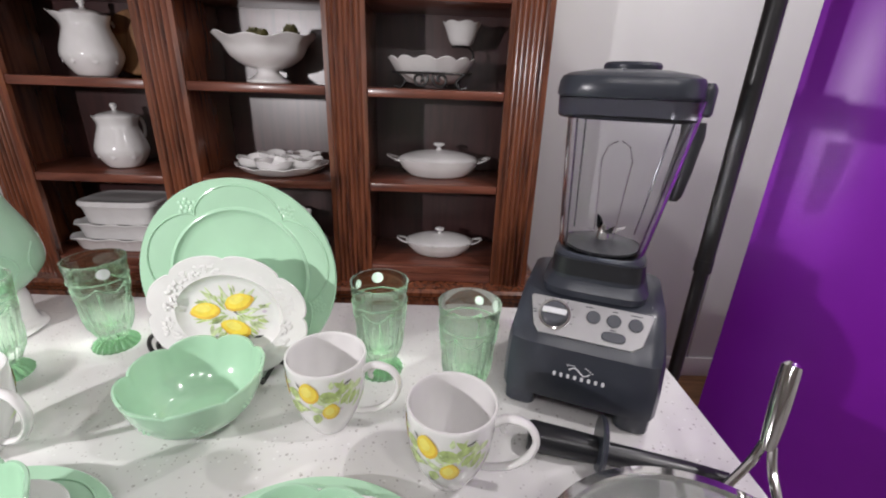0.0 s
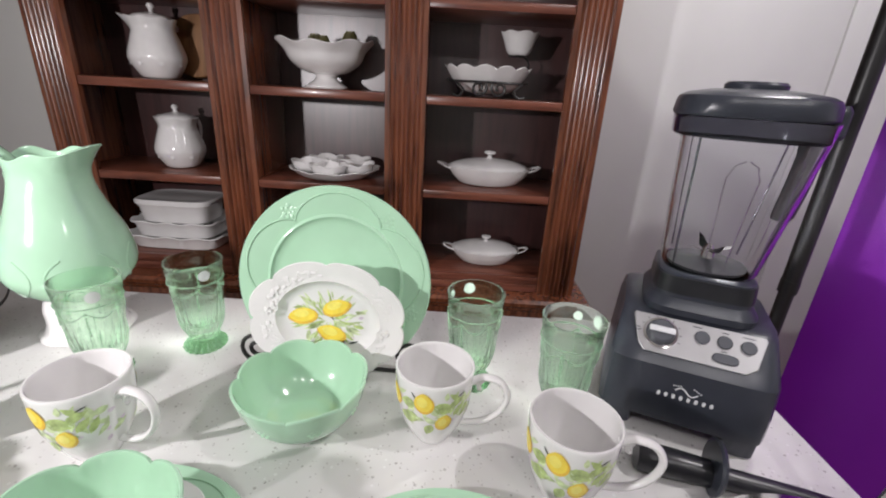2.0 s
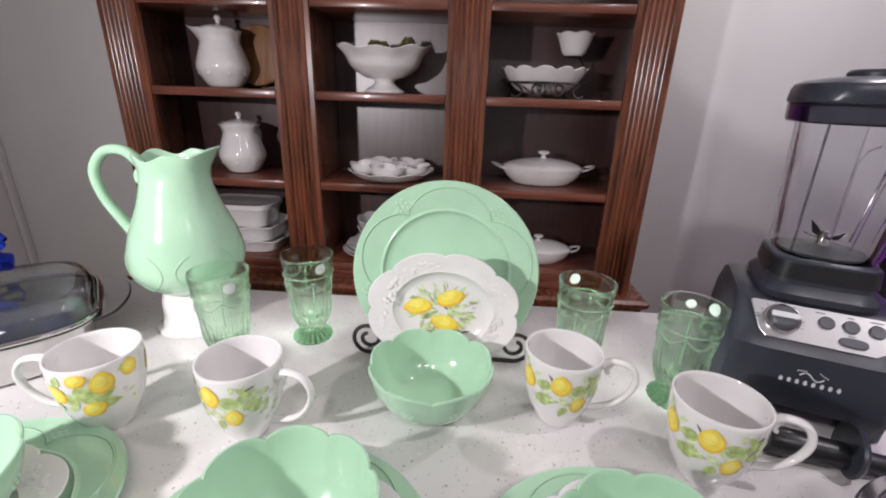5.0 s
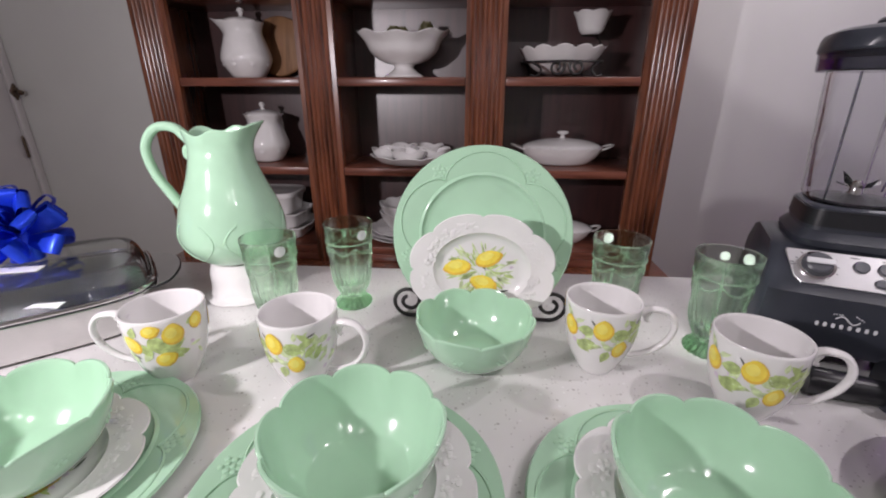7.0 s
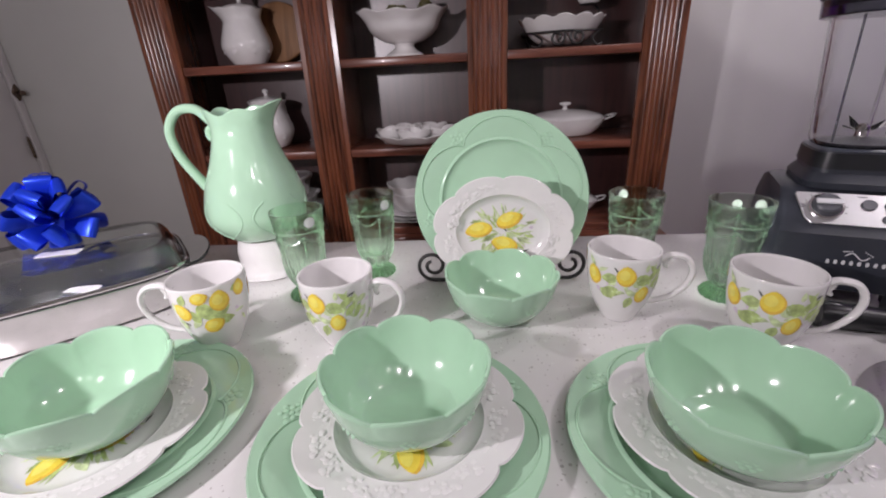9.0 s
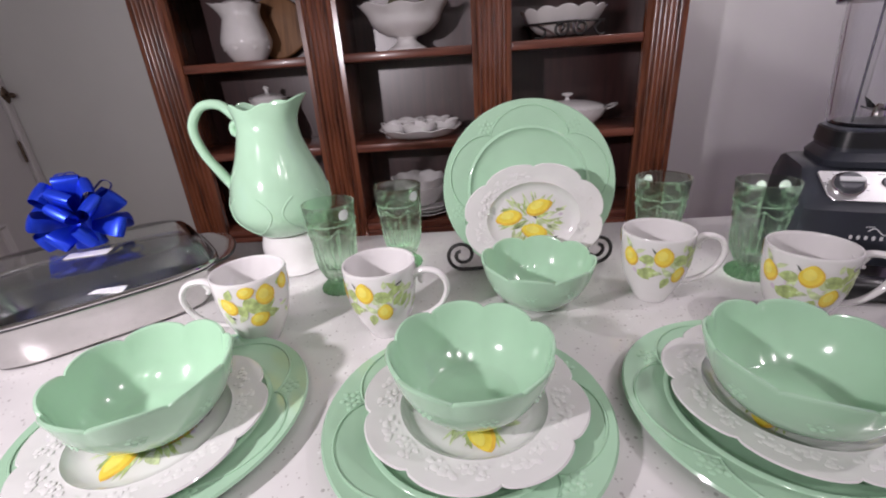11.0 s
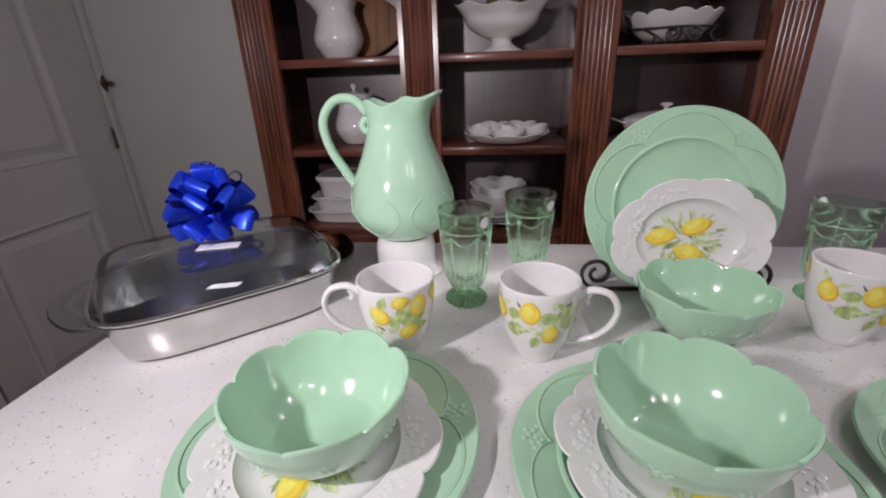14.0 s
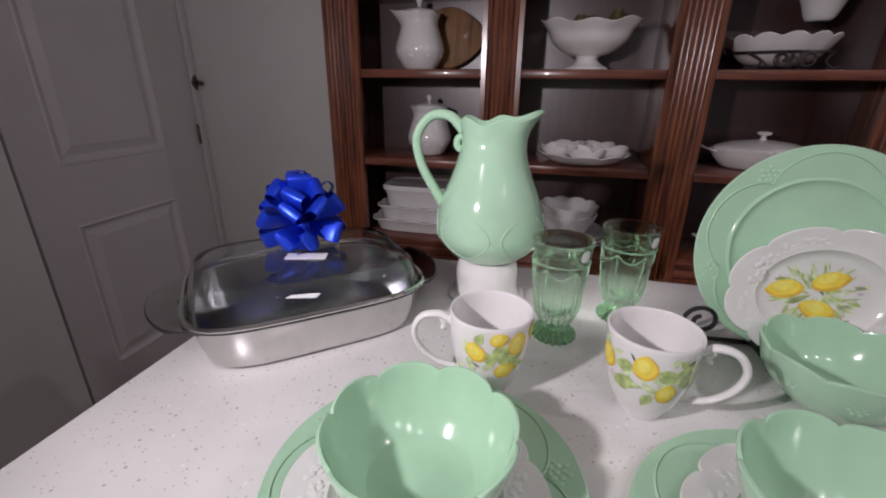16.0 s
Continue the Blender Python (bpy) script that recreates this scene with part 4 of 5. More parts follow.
def salad_plate(m, label, squash=1.0, size=1.0):
    root = thing("lemon_plate", m, label, "plate", "white lemon plates")
    at = Matrix.Diagonal((1, squash, 1, 1))
    part("plate_body", SALAD, root, "", at)
    for k in range(8):
        part("rim_relief", SALAD_REL, root, "embossed white flowers", at @ pose(0, 0, 0, 0, 0, 45 * k))
    cx, cy = 0.0, 0.0

    def surf(u, v):
        return Vector((u, v, 0.0045)), Vector((0, 0, 1))
    lem = [(cx - 0.040, cy + 0.001, 0.0225 * size, 3.3, 0.60), (cx + 0.011, cy + 0.017, 0.0225 * size, 0.35, 0.60), (cx + 0.005, cy - 0.027, 0.0225 * size, 2.85, 0.64)]
    rnd = random.Random(8)
    leaves, pale, lil, stems = [], [], [], []
    for k in range(130):
        # long narrow sprigs that fan out from the fruit
        a = rnd.uniform(0, 6.28)
        d = rnd.uniform(0.006, 0.046)
        q = (cx + d * math.cos(a), cy + 0.75 * d * math.sin(a), rnd.uniform(0.012, 0.026), a + rnd.uniform(-0.8, 0.8), rnd.uniform(0.06, 0.15))
        (leaves if k % 3 == 0 else pale).append(q)
    for k in range(9):
        a = rnd.uniform(2.8, 6.6)
        lil.append((cx + 0.046 * math.cos(a), cy + 0.040 * math.sin(a), 0.009, a))
    stems = [(cx + 0.030, cy - 0.042, 0.018, 0.3), (cx - 0.004, cy + 0.012, 0.02, -0.9)]
    print_on(root, "plate", surf, lem, leaves, pale, lil, stems)


SETTINGS = [((-0.476, -0.3522, 17), (-0.4775, -0.3757, 75), "setting by the roaster"), ((-0.129, -0.3615, 171), (-0.1208, -0.3556, 100), "middle setting"), ((0.2061, -0.3681, 141), (0.2170, -0.3595, 35), "setting by the skillet")]
for (sx, sy, turn), (px, py, spin), where in SETTINGS:
    charger(pose(sx, sy, CT + 0.0005, 0, 0, turn), "mint green embossed charger plate in the " + where)
    salad_plate(pose(px, py, CT + 0.0115, 0, 0, spin), "white scalloped plate with lemon print in the " + where)
for bx, by, bz, turn in ((-0.4771, -0.3608, CT + 0.0165, -87), (-0.1212, -0.3466, CT + 0.0165, -103), (0.2112, -0.3723, CT + 0.0165, 41)):
    mint_bowl(bx, by, bz, turn, "glossy mint scalloped bowl on a lemon plate")
mint_bowl(-0.0044, -0.0975, CT + 0.0005, -84, "glossy mint scalloped bowl standing before the plate display")

# plate display on an iron easel
charger(pose(0.0045, 0.047, CT + 0.153, 80, 0, 0) @ pose(0, 0, -0.018, 0, 0, 52), "mint green charger plate standing upright on the iron easel")
salad_plate(pose(0.005, -0.006, CT + 0.110, 84, 0, 0) @ pose(0, 0, -0.0195) @ Matrix.Scale(1.012, 4), "white scalloped oval plate with three lemons standing on the easel", squash=0.80)


def easel():
    root = thing("plate_easel", pose(0.003, 0.03, CT), "black wrought iron plate easel with scrolled feet", "plate stand")
    for sg in (-1, 1):
        sp = []
        for k in range(40):
            t = k / 39
            a = -0.5 * math.pi - sg * 0 + t * 2.9 * math.pi
            r = 0.030 * (1 - 0.72 * t)
            sp.append((sg * (0.128 + r * math.cos(a)), -0.004, 0.0335 + r * math.sin(a)))
        sp = [(sg * 0.03, -0.004, 0.006), (sg * 0.08, -0.004, 0.0045), (sg * 0.11, -0.004, 0.0037)] + sp
        part("scroll_foot", finish("scroll_foot", *tube(sp, 0.0036, 8), BLACK_METAL), root)
        part("front_hook", finish("front_hook", *tube(spline([(sg * 0.055, 0.02, 0.012), (sg * 0.055, -0.03, 0.010), (sg * 0.056, -0.066, 0.012), (sg * 0.057, -0.07, 0.022)], 6), 0.0034, 8), BLACK_METAL), root)
        part("back_upright", finish("back_upright", *tube(spline([(sg * 0.055, 0.005, 0.006), (sg * 0.05, 0.03, 0.08), (sg * 0.03, 0.052, 0.17), (0, 0.06, 0.19)], 6), 0.0034, 8), BLACK_METAL), root)
    part("rear_leg", finish("rear_leg", *tube(spline([(0, 0.058, 0.185), (0, 0.09, 0.09), (0, 0.12, 0.0036)], 6), 0.0034, 8), BLACK_METAL), root)
    part("cross_bar", finish("cross_bar", *tube([(-0.06, 0.0, 0.006), (0.06, 0.0, 0.006)], 0.0034, 8), BLACK_METAL), root)


easel()


# ---- steel roaster with glass lid and bow ----
RX, RY, RA = -0.766, -0.070, 41
ros = thing("roaster", pose(RX, RY, CT, 0, 0, RA), "brushed steel roaster with a domed glass lid", "roasting pan")
lv = [(0.150, 0.092, 0.0), (0.160, 0.102, 0.006), (0.168, 0.110, 0.035), (0.172, 0.114, 0.068), (0.180, 0.122, 0.071), (0.180, 0.122, 0.074), (0.168, 0.111, 0.073), (0.164, 0.107, 0.035), (0.155, 0.098, 0.005)]
part("pan", finish("pan", *super_stack([(a, b + 0.018, z) for a, b, z in lv], 4.4, 96), STEEL), ros)
lv = [(0.1675, 0.1105, 0.072), (0.1635, 0.1065, 0.036), (0.154, 0.097, 0.0062), (0.05, 0.03, 0.0056)]
part("cooking_surface", finish("cooking_surface", *loft([[(x, y, z) for x, y in superloop(a, b + 0.018, 4.4, 96)] for a, b, z in lv], False, True), PAN_INSIDE), ros, "dark grey cooking surface")
for sg in (-1, 1):
    pts = spline([(sg * 0.165, -0.100, 0.072), (sg * 0.198, -0.085, 0.074), (sg * 0.220, -0.045, 0.078), (sg * 0.226, 0, 0.08), (sg * 0.220, 0.045, 0.078), (sg * 0.198, 0.085, 0.074), (sg * 0.165, 0.100, 0.072)], 6)
    inner = [(sg * 0.165 + (p[0] - sg * 0.165) * 0.12, p[1] * 0.98, 0.072) for p in pts]
    n = len(pts)
    top = [tuple(p) for p in pts] + inner
    verts = top + [(x, y, z - 0.003) for x, y, z in top]
    faces = []
    for i in range(n - 1):
        faces += [(i, i + 1, n + i + 1, n + i), (2 * n + i, 3 * n + i, 3 * n + i + 1, 2 * n + i + 1), (i, 2 * n + i, 2 * n + i + 1, i + 1), (n + i, n + i + 1, 3 * n + i + 1, 3 * n + i)]
    part("ear_edge", finish("ear_edge", *tube([(x, y, z - 0.003) for x, y, z in pts], 0.0024, 8), DARK_PLASTIC), ros, "dark rolled edge of the flange")
    part("side_ear", finish("side_ear", verts, faces, CHROME), ros, "polished steel handle flange")
    part("ear_bracket", box_mesh("ear_bracket", (sg * 0.185 - 0.012, -0.03, 0.058), (sg * 0.185 + 0.012, 0.03, 0.0715), DARK_PLASTIC, 0.004), ros)
lv = [(0.178, 0.120, 0.0755), (0.178, 0.120, 0.0785), (0.173, 0.115, 0.090), (0.167, 0.109, 0.108), (0.161, 0.103, 0.1155), (0.150, 0.092, 0.1185), (0.10, 0.06, 0.1195)]
outer = [(a, b, z) for a, b, z in lv]
innr = [(a - 0.0035, b - 0.0035, z - 0.003) for a, b, z in lv[::-1][:-2]] + [(0.171, 0.113, 0.0755)]
rings = [[(x, y, z) for x, y in superloop(a, b + 0.018, 4.4, 96)] for a, b, z in outer]
rings2 = [[(x, y, z) for x, y in superloop(a, b + 0.018, 4.4, 96)] for a, b, z in innr]
n = 96
verts, faces = joined(loft(rings, False, True), loft(rings2, True, False))
off = len(rings) * n + (len(rings2) - 1) * n
faces += [(k, (k + 1) % n, off + (k + 1) % n, off + k) for k in range(n)]
part("glass_lid", finish("glass_lid", verts, faces, LID_GLASS, 50), ros, "clear domed glass lid").visible_shadow = False
part("lid_rim", finish("lid_rim", *tube([(x, y, 0.0795) for x, y in superloop(0.1805, 0.1405, 4.4, 96)], 0.0036, 8, True), CHROME), ros, "bright steel lid rim")
# added dark tube that draws the dark reflection on the pan's flange
part("flange_dark_line", finish("flange_dark_line", *tube([(x, y, 0.0752) for x, y in superloop(0.181, 0.141, 4.4, 96)], 0.0022, 8, True), DARK_PLASTIC), ros, "thin dark line under the lid rim, added for the flange's dark reflection")
# the gift tag's reflection in the pan, modelled as a flat white slip
solid("tag_reflection", box_mesh("tag_reflection", (-0.03, -0.012, 0), (0.03, 0.012, 0.0006), LABEL, 0), "mirror image of the gift tag, modelled as a white slip on the roaster floor", "label", m=pose(-0.812, -0.014, CT + 0.0062, 0, 0, 8))
solid("gift_tag", box_mesh("gift_tag", (-0.032, -0.012, 0), (0.032, 0.012, 0.0008), LABEL, 0), "white paper tag under the blue bow", "label", m=pose(-0.752, -0.083, CT + 0.1200, 0, 0, 16))


def ribbon_loop(length, width):
    """One folded satin loop, a flattened band with a tight fold at its tip."""
    path = spline([(0, 0.002, 0), (0, 0.005, 0.3 * length), (0, 0.0095, 0.66 * length), (0, 0.0085, 0.94 * length), (0, 0, length), (0, -0.0085, 0.94 * length), (0, -0.0095, 0.66 * length), (0, -0.005, 0.3 * length), (0, -0.002, 0.0)], 4)
    verts, faces = [], []
    cross = (-1, -0.72, -0.3, 0.3, 0.72, 1)
    for i, p in enumerate(path):
        t = float(p[2]) / length
        w = width * (0.28 + 0.72 * min(1, t * 1.35))
        for x in cross:
            verts.append((x * w / 2, float(p[1]) * (1 - 0.16 * x * x), float(p[2]) - 0.0012 * x * x * t))
    m = len(cross)
    for i in range(len(path) - 1):
        for k in range(m - 1):
            faces.append((m * i + k, m * i + k + 1, m * i + m + 1 + k, m * i + m + k))
    return finish("ribbon_loop", verts, faces, RIBBON, 80)


bow = thing("gift_bow", pose(-0.781, -0.037, CT + 0.121), "shiny blue satin pull bow on the roaster's glass lid", "gift bow")
LOOP = ribbon_loop(0.070, 0.034)
rnd = random.Random(11)
for tier, (count, lean, lift, sc) in enumerate(((8, 96, 0.036, 1.0), (7, 66, 0.044, 1.05), (6, 40, 0.050, 1.08), (3, 14, 0.054, 1.06))):
    for k in range(count):
        a = 360 * k / count + tier * 25 + rnd.uniform(-8, 8)
        tilt = lean + rnd.uniform(-9, 9)
        part("ribbon_loop", LOOP, bow, "", pose(0, 0, lift, 0, 0, a) @ pose(0, 0, 0, 0, tilt, 0) @ pose(0, 0, 0, 0, 0, 90 + rnd.uniform(-70, 70)) @ Matrix.Scale(sc, 4))
part("bow_base", finish("bow_base", *lathe([(0, 0), (0.024, 0), (0.022, 0.012), (0.012, 0.05), (0, 0.052)], 20), RIBBON), bow)


# ---- blender ----
def rr(a, b, z, p=5, dy=0.0, n=64):
    return [(x, y + dy, z) for x, y in superloop(a, b, p, n)]


BL = pose(0.572, 0.022, CT, 0, 0, -21.7)
ble = thing("blender", BL, "charcoal countertop blender with a clear jar and lid", "blender")
# body: upright front, sloping control face, flat crown
prof = [(-0.108, 0.024), (-0.120, 0.030), (-0.122, 0.07), (-0.1215, 0.118), (-0.112, 0.131), (-0.073, 0.168), (-0.058, 0.176), (0.06, 0.178), (0.088, 0.17), (0.104, 0.14), (0.112, 0.03), (0.105, 0.024)]
bm = bmesh.new()
xs = [(-0.108, 0.84), (-0.102, 0.93), (-0.088, 0.985), (-0.06, 1.0), (0.06, 1.0), (0.088, 0.985), (0.102, 0.93), (0.108, 0.84)]
cols = []
for x, k in xs:
    cols.append([bm.verts.new((x * (1.0 - 0.10 * max(0, (z - 0.10)) / 0.08), y * k, 0.012 + (z - 0.012) * (0.9 + 0.1 * k if k < 0.99 else 1))) for y, z in prof])
for a, b in zip(cols, cols[1:]):
    for i in range(len(prof)):
        j = (i + 1) % len(prof)
        bm.faces.new((a[i], a[j], b[j], b[i]))
bm.faces.new(cols[0])
bm.faces.new(cols[-1])
bmesh.ops.bevel(bm, geom=[e for e in bm.edges if e.is_manifold and e.calc_face_angle() > 0.5], offset=0.006, segments=2, affect="EDGES", profile=0.5)
body = part("base_body", from_bm("base_body", bm, APPLIANCE, 32), ble)
for sx in (-1, 1):
    for sy, name in ((-0.092, "front_foot"), (0.085, "rear_foot")):
        part(name, finish(name, *moved(super_stack([(0.020, 0.018, 0.0), (0.023, 0.021, 0.004), (0.024, 0.022, 0.034)], 4, 24), pose(sx * 0.08, sy, 0)), APPLIANCE), ble)
# control face plate on the slope
out = [(-0.064, -0.0275), (0.060, -0.0275), (0.073, -0.018), (0.083, 0.0235), (0.081, 0.0275), (-0.081, 0.0275), (-0.083, 0.0235), (-0.072, -0.018)]
SLOPE = Matrix.Translation((0, -0.0935, 0.1505)) @ Matrix.Rotation(math.atan2(0.037, 0.039), 4, "X")
rings = [[SLOPE @ Vector((x * k, y * k, z)) for x, y in out] for k, z in ((1, 0.0), (1, 0.002), (0.985, 0.0028))]
panel = part("control_panel", finish("control_panel", *loft(rings), SILVER, 20), ble, "brushed silver control panel")
kn = part("dial", finish("dial", *moved(lathe([(0, 0), (0.0205, 0), (0.0205, 0.004), (0.018, 0.006), (0.0165, 0.014), (0.014, 0.016), (0, 0.016)], 36), SLOPE @ pose(-0.046, 0.001, 0.0028)), BUTTON), panel, "dark dial with a bright ring")
part("dial_ring", finish("dial_ring", *moved(lathe([(0.019, 0.0), (0.0225, 0.0), (0.0222, 0.005), (0.019, 0.0055), (0.019, 0.0)], 36), SLOPE @ pose(-0.046, 0.001, 0.0028)), CHROME), panel)
part("dial_bar", from_bm("dial_bar", (lambda b: (bmesh.ops.transform(b, matrix=SLOPE @ pose(-0.046, 0.001, 0.0188), verts=b.verts), b)[1])(rbox((-0.0165, -0.004, 0), (0.0165, 0.0045, 0.004), 0.0015)), PRINT), panel, "white pointer bar")
for bx in (0.006, 0.033, 0.061):
    part("round_button", finish("round_button", *moved(lathe([(0, 0), (0.0093, 0), (0.0093, 0.0022), (0.008, 0.0035), (0, 0.0032)], 24), SLOPE @ pose(bx, 0.0085, 0.0028)), BUTTON), panel)
part("oval_button", finish("oval_button", *moved(super_stack([(0.0155, 0.007, 0), (0.0155, 0.007, 0.002), (0.014, 0.0055, 0.0034)], 3, 28), SLOPE @ pose(0.035, -0.0145, 0.0028)), BUTTON), panel)
bars = []
for bx, by, w in ((-0.001, 0.0222, 0.012), (0.033, 0.0222, 0.008), (0.061, 0.0222, 0.016), (0.033, -0.0045, 0.008), (-0.075, 0.004, 0.006), (-0.075, 0.0, 0.005)):
    bars.append(moved(super_stack([(w / 2, 0.0007, 0), (w / 2, 0.0007, 0.0004)], 8, 12), SLOPE @ pose(bx, by, 0.0028)))
for k in range(9):
    a = radians(-20 + 25 * k)
    bars.append(moved(super_stack([(0.0016, 0.0005, 0), (0.0016, 0.0005, 0.0004)], 8, 8), SLOPE @ pose(-0.046 + 0.0258 * math.cos(a), 0.001 + 0.0258 * math.sin(a), 0.0028, 0, 0, math.degrees(a))))
part("scale_marks", finish("scale_marks", *joined(*bars), BUTTON), panel)
# maker's mark as plain shapes
mark = part("maker_mark", finish("maker_mark", *moved(tube([(-0.014 + 0.0028 * k, 0.0045 + 0.005 * math.sin(0.63 * k), 0.0004) for k in range(11)], 0.0009, 6), pose(0, -0.1226, 0.083, 90, 0, 0)), PRINT), ble, "pale printed maker's mark")
FACE = pose(0, -0.1226, 0.083, 90, 0, 0)
bar_mesh = finish("mark_bar", *super_stack([(0.0021, 0.0034, 0), (0.0021, 0.0034, 0.0006)], 8, 12), PRINT)
dot_mesh = finish("mark_dot", *bead(0.0011, 0.5, 6), PRINT)
for k in range(8):
    part("mark_bar", bar_mesh, mark, "", FACE @ pose(-0.033 + 0.0094 * k, -0.0065, 0))
for sg in (-1, 1):
    for q in range(4):
        part("mark_dot", dot_mesh, mark, "", FACE @ pose(sg * (0.008 + 0.003 * q), 0.0125 - 0.0018 * q * (1 if sg > 0 else 0.2), 0.0004))
# collar and jar
part("collar", finish("collar", *loft([rr(0.073, 0.073, 0.176), rr(0.0745, 0.0745, 0.186), rr(0.070, 0.070, 0.193), rr(0.065, 0.065, 0.199), rr(0.0625, 0.0625, 0.232), rr(0.058, 0.058, 0.235)]), APPLIANCE), ble, "charcoal jar collar")
part("drive_window", finish("drive_window", *loft([rr(0.0665, 0.0665, 0.206), rr(0.0645, 0.0645, 0.230)]), DARK_PLASTIC), ble)
for a in (45, 135, 225, 315):
    # moulded corner ribs of the jar
    c, s = math.cos(radians(a)), math.sin(radians(a))
    part("jar_rib", finish("jar_rib", *tube([(q * c + 0.05 * max(0, z - 0.24), q * s, z) for q, z in ((0.0665, 0.245), (0.0755, 0.31), (0.0845, 0.38), (0.0905, 0.420))], 0.0016, 6), JAR_RIB), ble, "smoky moulded rib").visible_shadow = False
jar_out = [(0.058, 0.236), (0.062, 0.244), (0.069, 0.31), (0.0765, 0.38), (0.083, 0.446)]
jr = [rr(a, a, z, 3.2) for a, z in jar_out] + [rr(a - 0.0035, a - 0.0035, z, 3.2) for a, z in jar_out[::-1]]
jr = [[(x + 0.05 * max(0, z - 0.24), y, z) for x, y, z in ring] for ring in jr]
n = 64
v, f = loft(jr, False, False)
f += [tuple(range(n))] + [tuple((len(jr) - 1) * n + k for k in range(n))]
jar = part("jar", finish("jar", v, f, JAR_PLASTIC, 40), ble, "clear smoky plastic jar")
jar.visible_shadow = False
for k in (0, 1):
    th = radians(90 * k - 90)
    lot = []
    c, s = math.cos(th), math.sin(th)
    for sg in (-1, 1):
        lot.append([(c * (0.0595 + 0.16 * (z - 0.236) * 0.72) - s * sg * w, s * (0.0595 + 0.16 * (z - 0.236) * 0.72) + c * sg * w, z) for z, w in ((0.255, 0.012), (0.32, 0.015), (0.375, 0.018), (0.392, 0.012), (0.398, 0.002))])
    part("jar_flute", finish("jar_flute", *joined(*[tube(q, 0.0010, 6) for q in lot]), JAR_PLASTIC, 60), jar).visible_shadow = False
part("jar_floor", finish("jar_floor", *lathe([(0, 0.237), (0.052, 0.237), (0.054, 0.241), (0.03, 0.243), (0.012, 0.247), (0, 0.248)], 32), DARK_PLASTIC), ble)
blade = []
for k in range(4):
    blade.append(moved(([(0.004, -0.005, 0), (0.028, -0.004, 0.006 + 0.008 * (k % 2)), (0.033, 0.002, 0.010 + 0.010 * (k % 2)), (0.02, 0.005, 0.004), (0.004, 0.005, 0), (0.004, 0, -0.002)], [(0, 1, 2, 3, 4), (0, 4, 3, 2, 1)][:1] + [(0, 5, 1), (1, 5, 2), (2, 5, 3), (3, 5, 4), (4, 5, 0)]), pose(0, 0, 0.257, 0, 0, 90 * k + 20)))
part("blades", finish("blades", *joined(*blade, lathe([(0, 0.246), (0.009, 0.246), (0.008, 0.26), (0.004, 0.268), (0, 0.269)], 12)), CHROME), ble, "steel blades")
part("jar_band", finish("jar_band", *loft([rr(0.0825, 0.0825, 0.421, 3.2), rr(0.0850, 0.0850, 0.423, 3.2), rr(0.0865, 0.0865, 0.446, 3.2), rr(0.083, 0.083, 0.447, 3.2)]), DARK_BAND), jar).visible_shadow = False
lid = part("jar_lid", finish("jar_lid", *loft([rr(0.083, 0.083, 0.4465, 3.2), rr(0.0875, 0.0875, 0.447, 3.2), rr(0.089, 0.089, 0.450, 3.2), rr(0.0875, 0.0875, 0.465, 3.2), rr(0.0845, 0.0845, 0.471, 3.2), rr(0.076, 0.076, 0.4755, 3), rr(0.05, 0.05, 0.480, 2.4), rr(0.036, 0.036, 0.481, 2)]), APPLIANCE), ble, "dark grey rubber lid")
part("lid_cap", finish("lid_cap", *lathe([(0, 0.478), (0.035, 0.478), (0.036, 0.486), (0.033, 0.4895), (0.026, 0.490), (0.024, 0.487), (0, 0.487)], 36), APPLIANCE), lid, "round lid cap")
for a in (-6,):
    part("lid_tab", finish("lid_tab", *moved(super_stack([(0.012, 0.024, 0.428), (0.014, 0.028, 0.432), (0.014, 0.030, 0.460), (0.010, 0.026, 0.467)], 4, 24), pose(0, 0, 0, 0, 0, a) @ pose(0.088, 0, 0)), APPLIANCE), lid)
rings = [[(x + dx, y, z) for x, y in superloop(hw, hd_, 4, 24)] for dx, z, hw, hd_ in ((0.101, 0.418, 0.011, 0.015), (0.104, 0.400, 0.010, 0.015), (0.099, 0.35, 0.009, 0.014), (0.094, 0.315, 0.008, 0.013), (0.092, 0.308, 0.006, 0.010))]
part("handle", finish("handle", *moved(loft(rings), pose(0, 0, 0, 0, 0, 24)), DARK_PLASTIC), ble, "dark flat jar handle")

# tamper lying before the blender
tam = thing("tamper", look((0.453, -0.139, CT + 0.021), (0.64, -0.186, CT + 0.014)), "dark plastic blender tamper with a flange", "tamper")
part("grip", finish("grip", *moved(lathe([(0, 0), (0.018, 0.0), (0.02, 0.004), (0.019, 0.05), (0.017, 0.095), (0, 0.096)], 24), pose(0, 0, 0, 180, 0, 0)), DARK_PLASTIC), tam)
part("flange", finish("flange", *moved(lathe([(0, 0.088), (0.0335, 0.088), (0.036, 0.0905), (0.0335, 0.095), (0, 0.096)], 36), pose(0, 0.012, 0, 180, 0, 0)), APPLIANCE), tam)
part("rod", finish("rod", *moved(lathe([(0, 0.094), (0.014, 0.094), (0.0125, 0.2), (0.010, 0.245), (0, 0.248)], 24), pose(0, 0, 0, 180, 0, 0)), DARK_PLASTIC), tam)

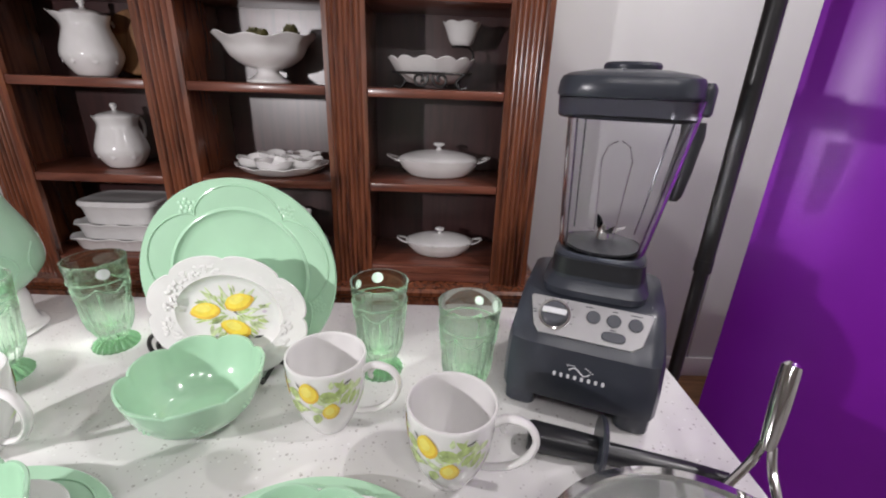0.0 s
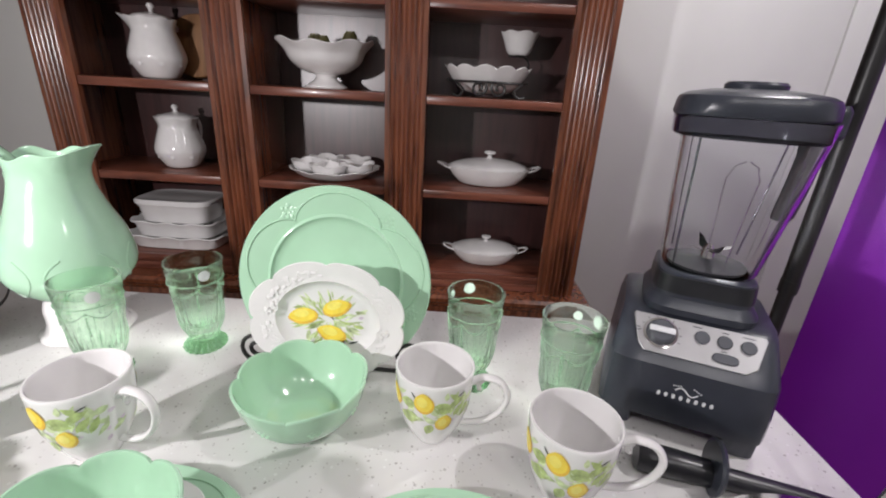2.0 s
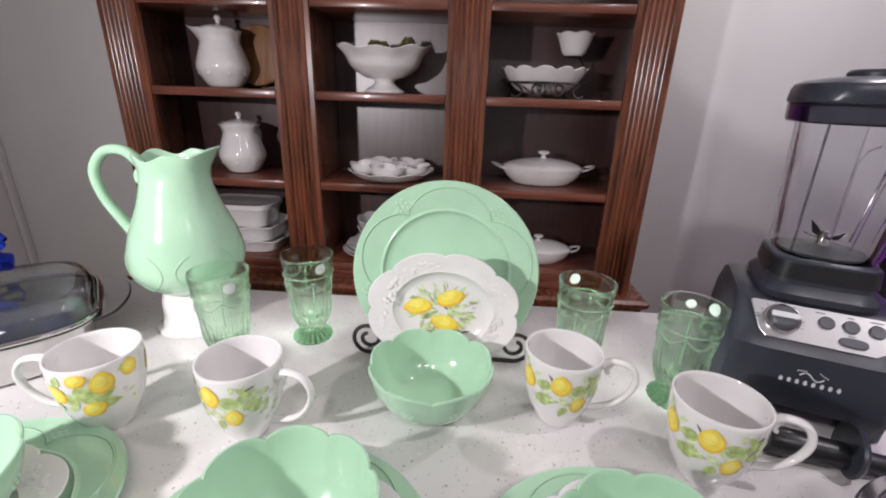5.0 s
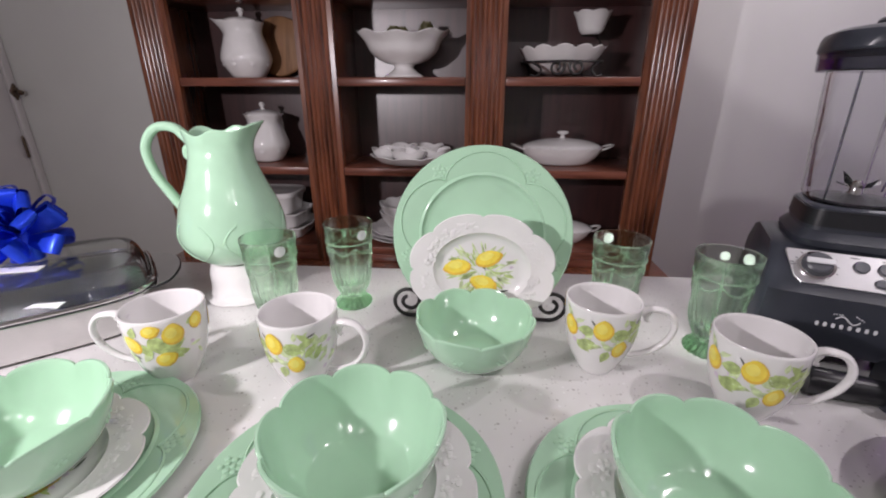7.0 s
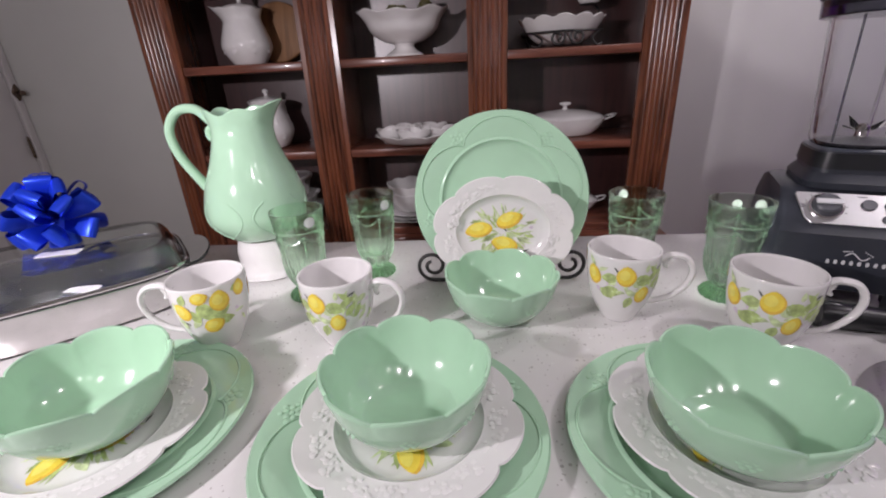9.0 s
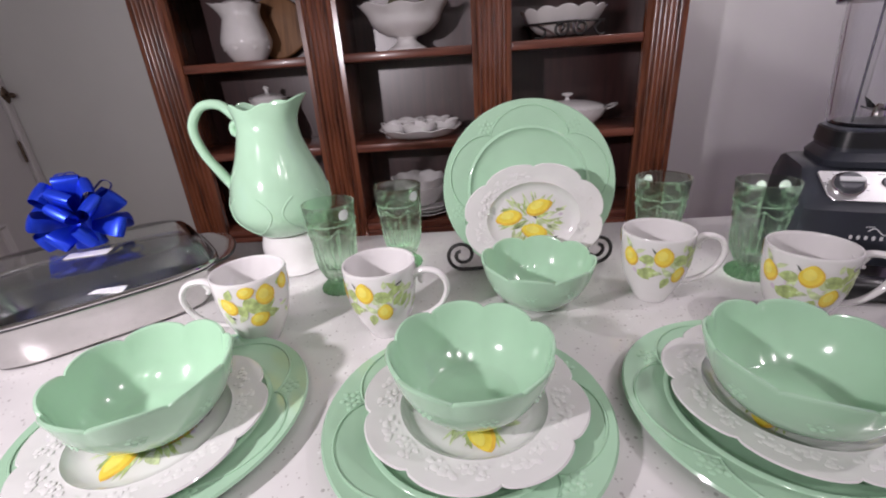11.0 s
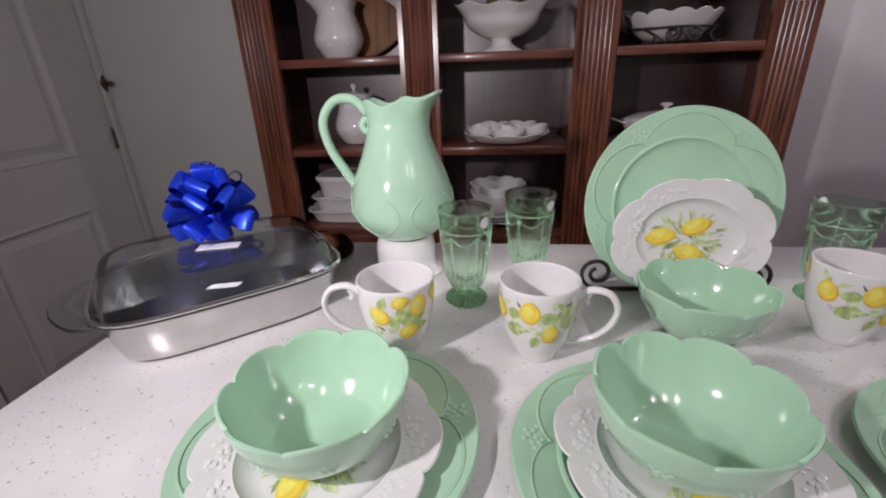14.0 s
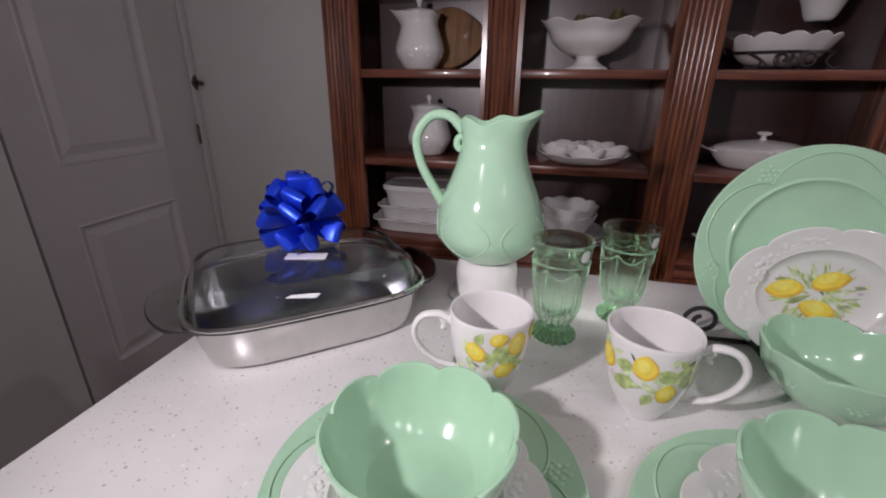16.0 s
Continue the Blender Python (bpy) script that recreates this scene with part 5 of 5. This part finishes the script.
# ---- covered pan ----
PX, PY, PR = 0.562, -0.385, 0.160
pan = thing("skillet", pose(PX, PY, CT), "polished steel skillet with a glass lid", "skillet")
part("pan_body", finish("pan_body", *lathe([(0, 0), (0.118, 0), (0.128, 0.006), (0.145, 0.03), (0.154, 0.05), (0.1585, 0.054), (0.1575, 0.0565), (0.152, 0.053), (0.141, 0.03), (0.124, 0.006), (0, 0.004)], 72), STEEL), pan)
glass_lid = part("glass_lid", finish("glass_lid", *lathe([(0.15, 0.0590), (0.135, 0.07), (0.09, 0.083), (0.02, 0.088), (0, 0.088), (0, 0.085), (0.02, 0.085), (0.09, 0.0802), (0.135, 0.067), (0.15, 0.0565), (0.15, 0.0590)], 64), CLEAR_GLASS, 50), pan, "clear glass lid")
glass_lid.visible_shadow = False
part("lid_rim", finish("lid_rim", *lathe([(0.146, 0.058), (0.158, 0.0572), (0.1615, 0.0595), (0.159, 0.064), (0.148, 0.0655), (0.146, 0.058)], 72), CHROME), pan, "bright steel lid rim")
part("lid_knob", finish("lid_knob", *lathe([(0, 0.086), (0.012, 0.086), (0.009, 0.098), (0.022, 0.106), (0.024, 0.113), (0.018, 0.12), (0, 0.122)], 28), DARK_PLASTIC), pan)
ha = math.atan2(-0.182 + 0.385, 0.729 - 0.562)
hd = Vector((math.cos(ha), math.sin(ha), 0))
sd = Vector((-hd.y, hd.x, 0))
for sg in (-1, 1):
    q = [hd * 0.150 + sd * sg * 0.03 + Vector((0, 0, 0.046)), hd * 0.166 + sd * sg * 0.024 + Vector((0, 0, 0.055)), hd * 0.192 + sd * sg * 0.010 + Vector((0, 0, 0.078)), hd * 0.207 + sd * sg * 0.004 + Vector((0, 0, 0.098))]
    part("handle_fork", finish("handle_fork", *tube(spline(q, 6), 0.0048, 10), CHROME), pan)
q = [hd * 0.204 + Vector((0, 0, 0.092)), hd * 0.216 + Vector((0, 0, 0.112)), hd * 0.234 + Vector((0, 0, 0.142)), hd * 0.258 + Vector((0, 0, 0.178))]
part("handle", finish("handle", *tube(spline(q, 6), lambda t: 0.0068 + 0.0036 * math.sin(math.pi * min(1, t * 0.62)) - (0.004 if t > 0.97 else 0), 14), CHROME), pan, "polished steel handle")

# ---- black pole and purple panel ----
pole = thing("light_stand", pose(0.853, 0.193, 0), "tall black tubular light stand beside the counter", "light stand")
part("lower_tube", finish("lower_tube", *lathe([(0, 0.02), (0.013, 0.02), (0.013, 1.05), (0, 1.05)], 24), POLE_BLACK), pole)
part("collar", finish("collar", *lathe([(0, 1.044), (0.0165, 1.044), (0.0165, 1.07), (0, 1.07)], 24), POLE_BLACK), pole)
part("upper_tube", finish("upper_tube", *lathe([(0, 1.07), (0.0155, 1.07), (0.0155, 2.2), (0.012, 2.21), (0, 2.21)], 24), POLE_BLACK), pole)
part("foot_disc", finish("foot_disc", *lathe([(0, 0), (0.12, 0), (0.12, 0.012), (0.03, 0.022), (0, 0.022)], 36), POLE_BLACK), pole)

# the panel rolls forward from its edge, then runs nearly flat
rings = []
x, y = 1.043, 0.339
for k in range(60):
    s = 1.14 * k / 59
    head = radians(-62 + 32 * min(1, s / 0.30) + 3 * math.sin(8 * s))
    rings.append([(x, y, 0.0), (x + 0.008, y + 0.006, 0.0), (x + 0.008, y + 0.006, 2.1), (x, y, 2.1)])
    x, y = x + 1.14 / 59 * math.cos(head), y + 1.14 / 59 * math.sin(head)
solid("purple_panel", finish("purple_panel", *loft(rings), PURPLE, 60), "tall glossy purple display panel standing on the floor", "display panel")
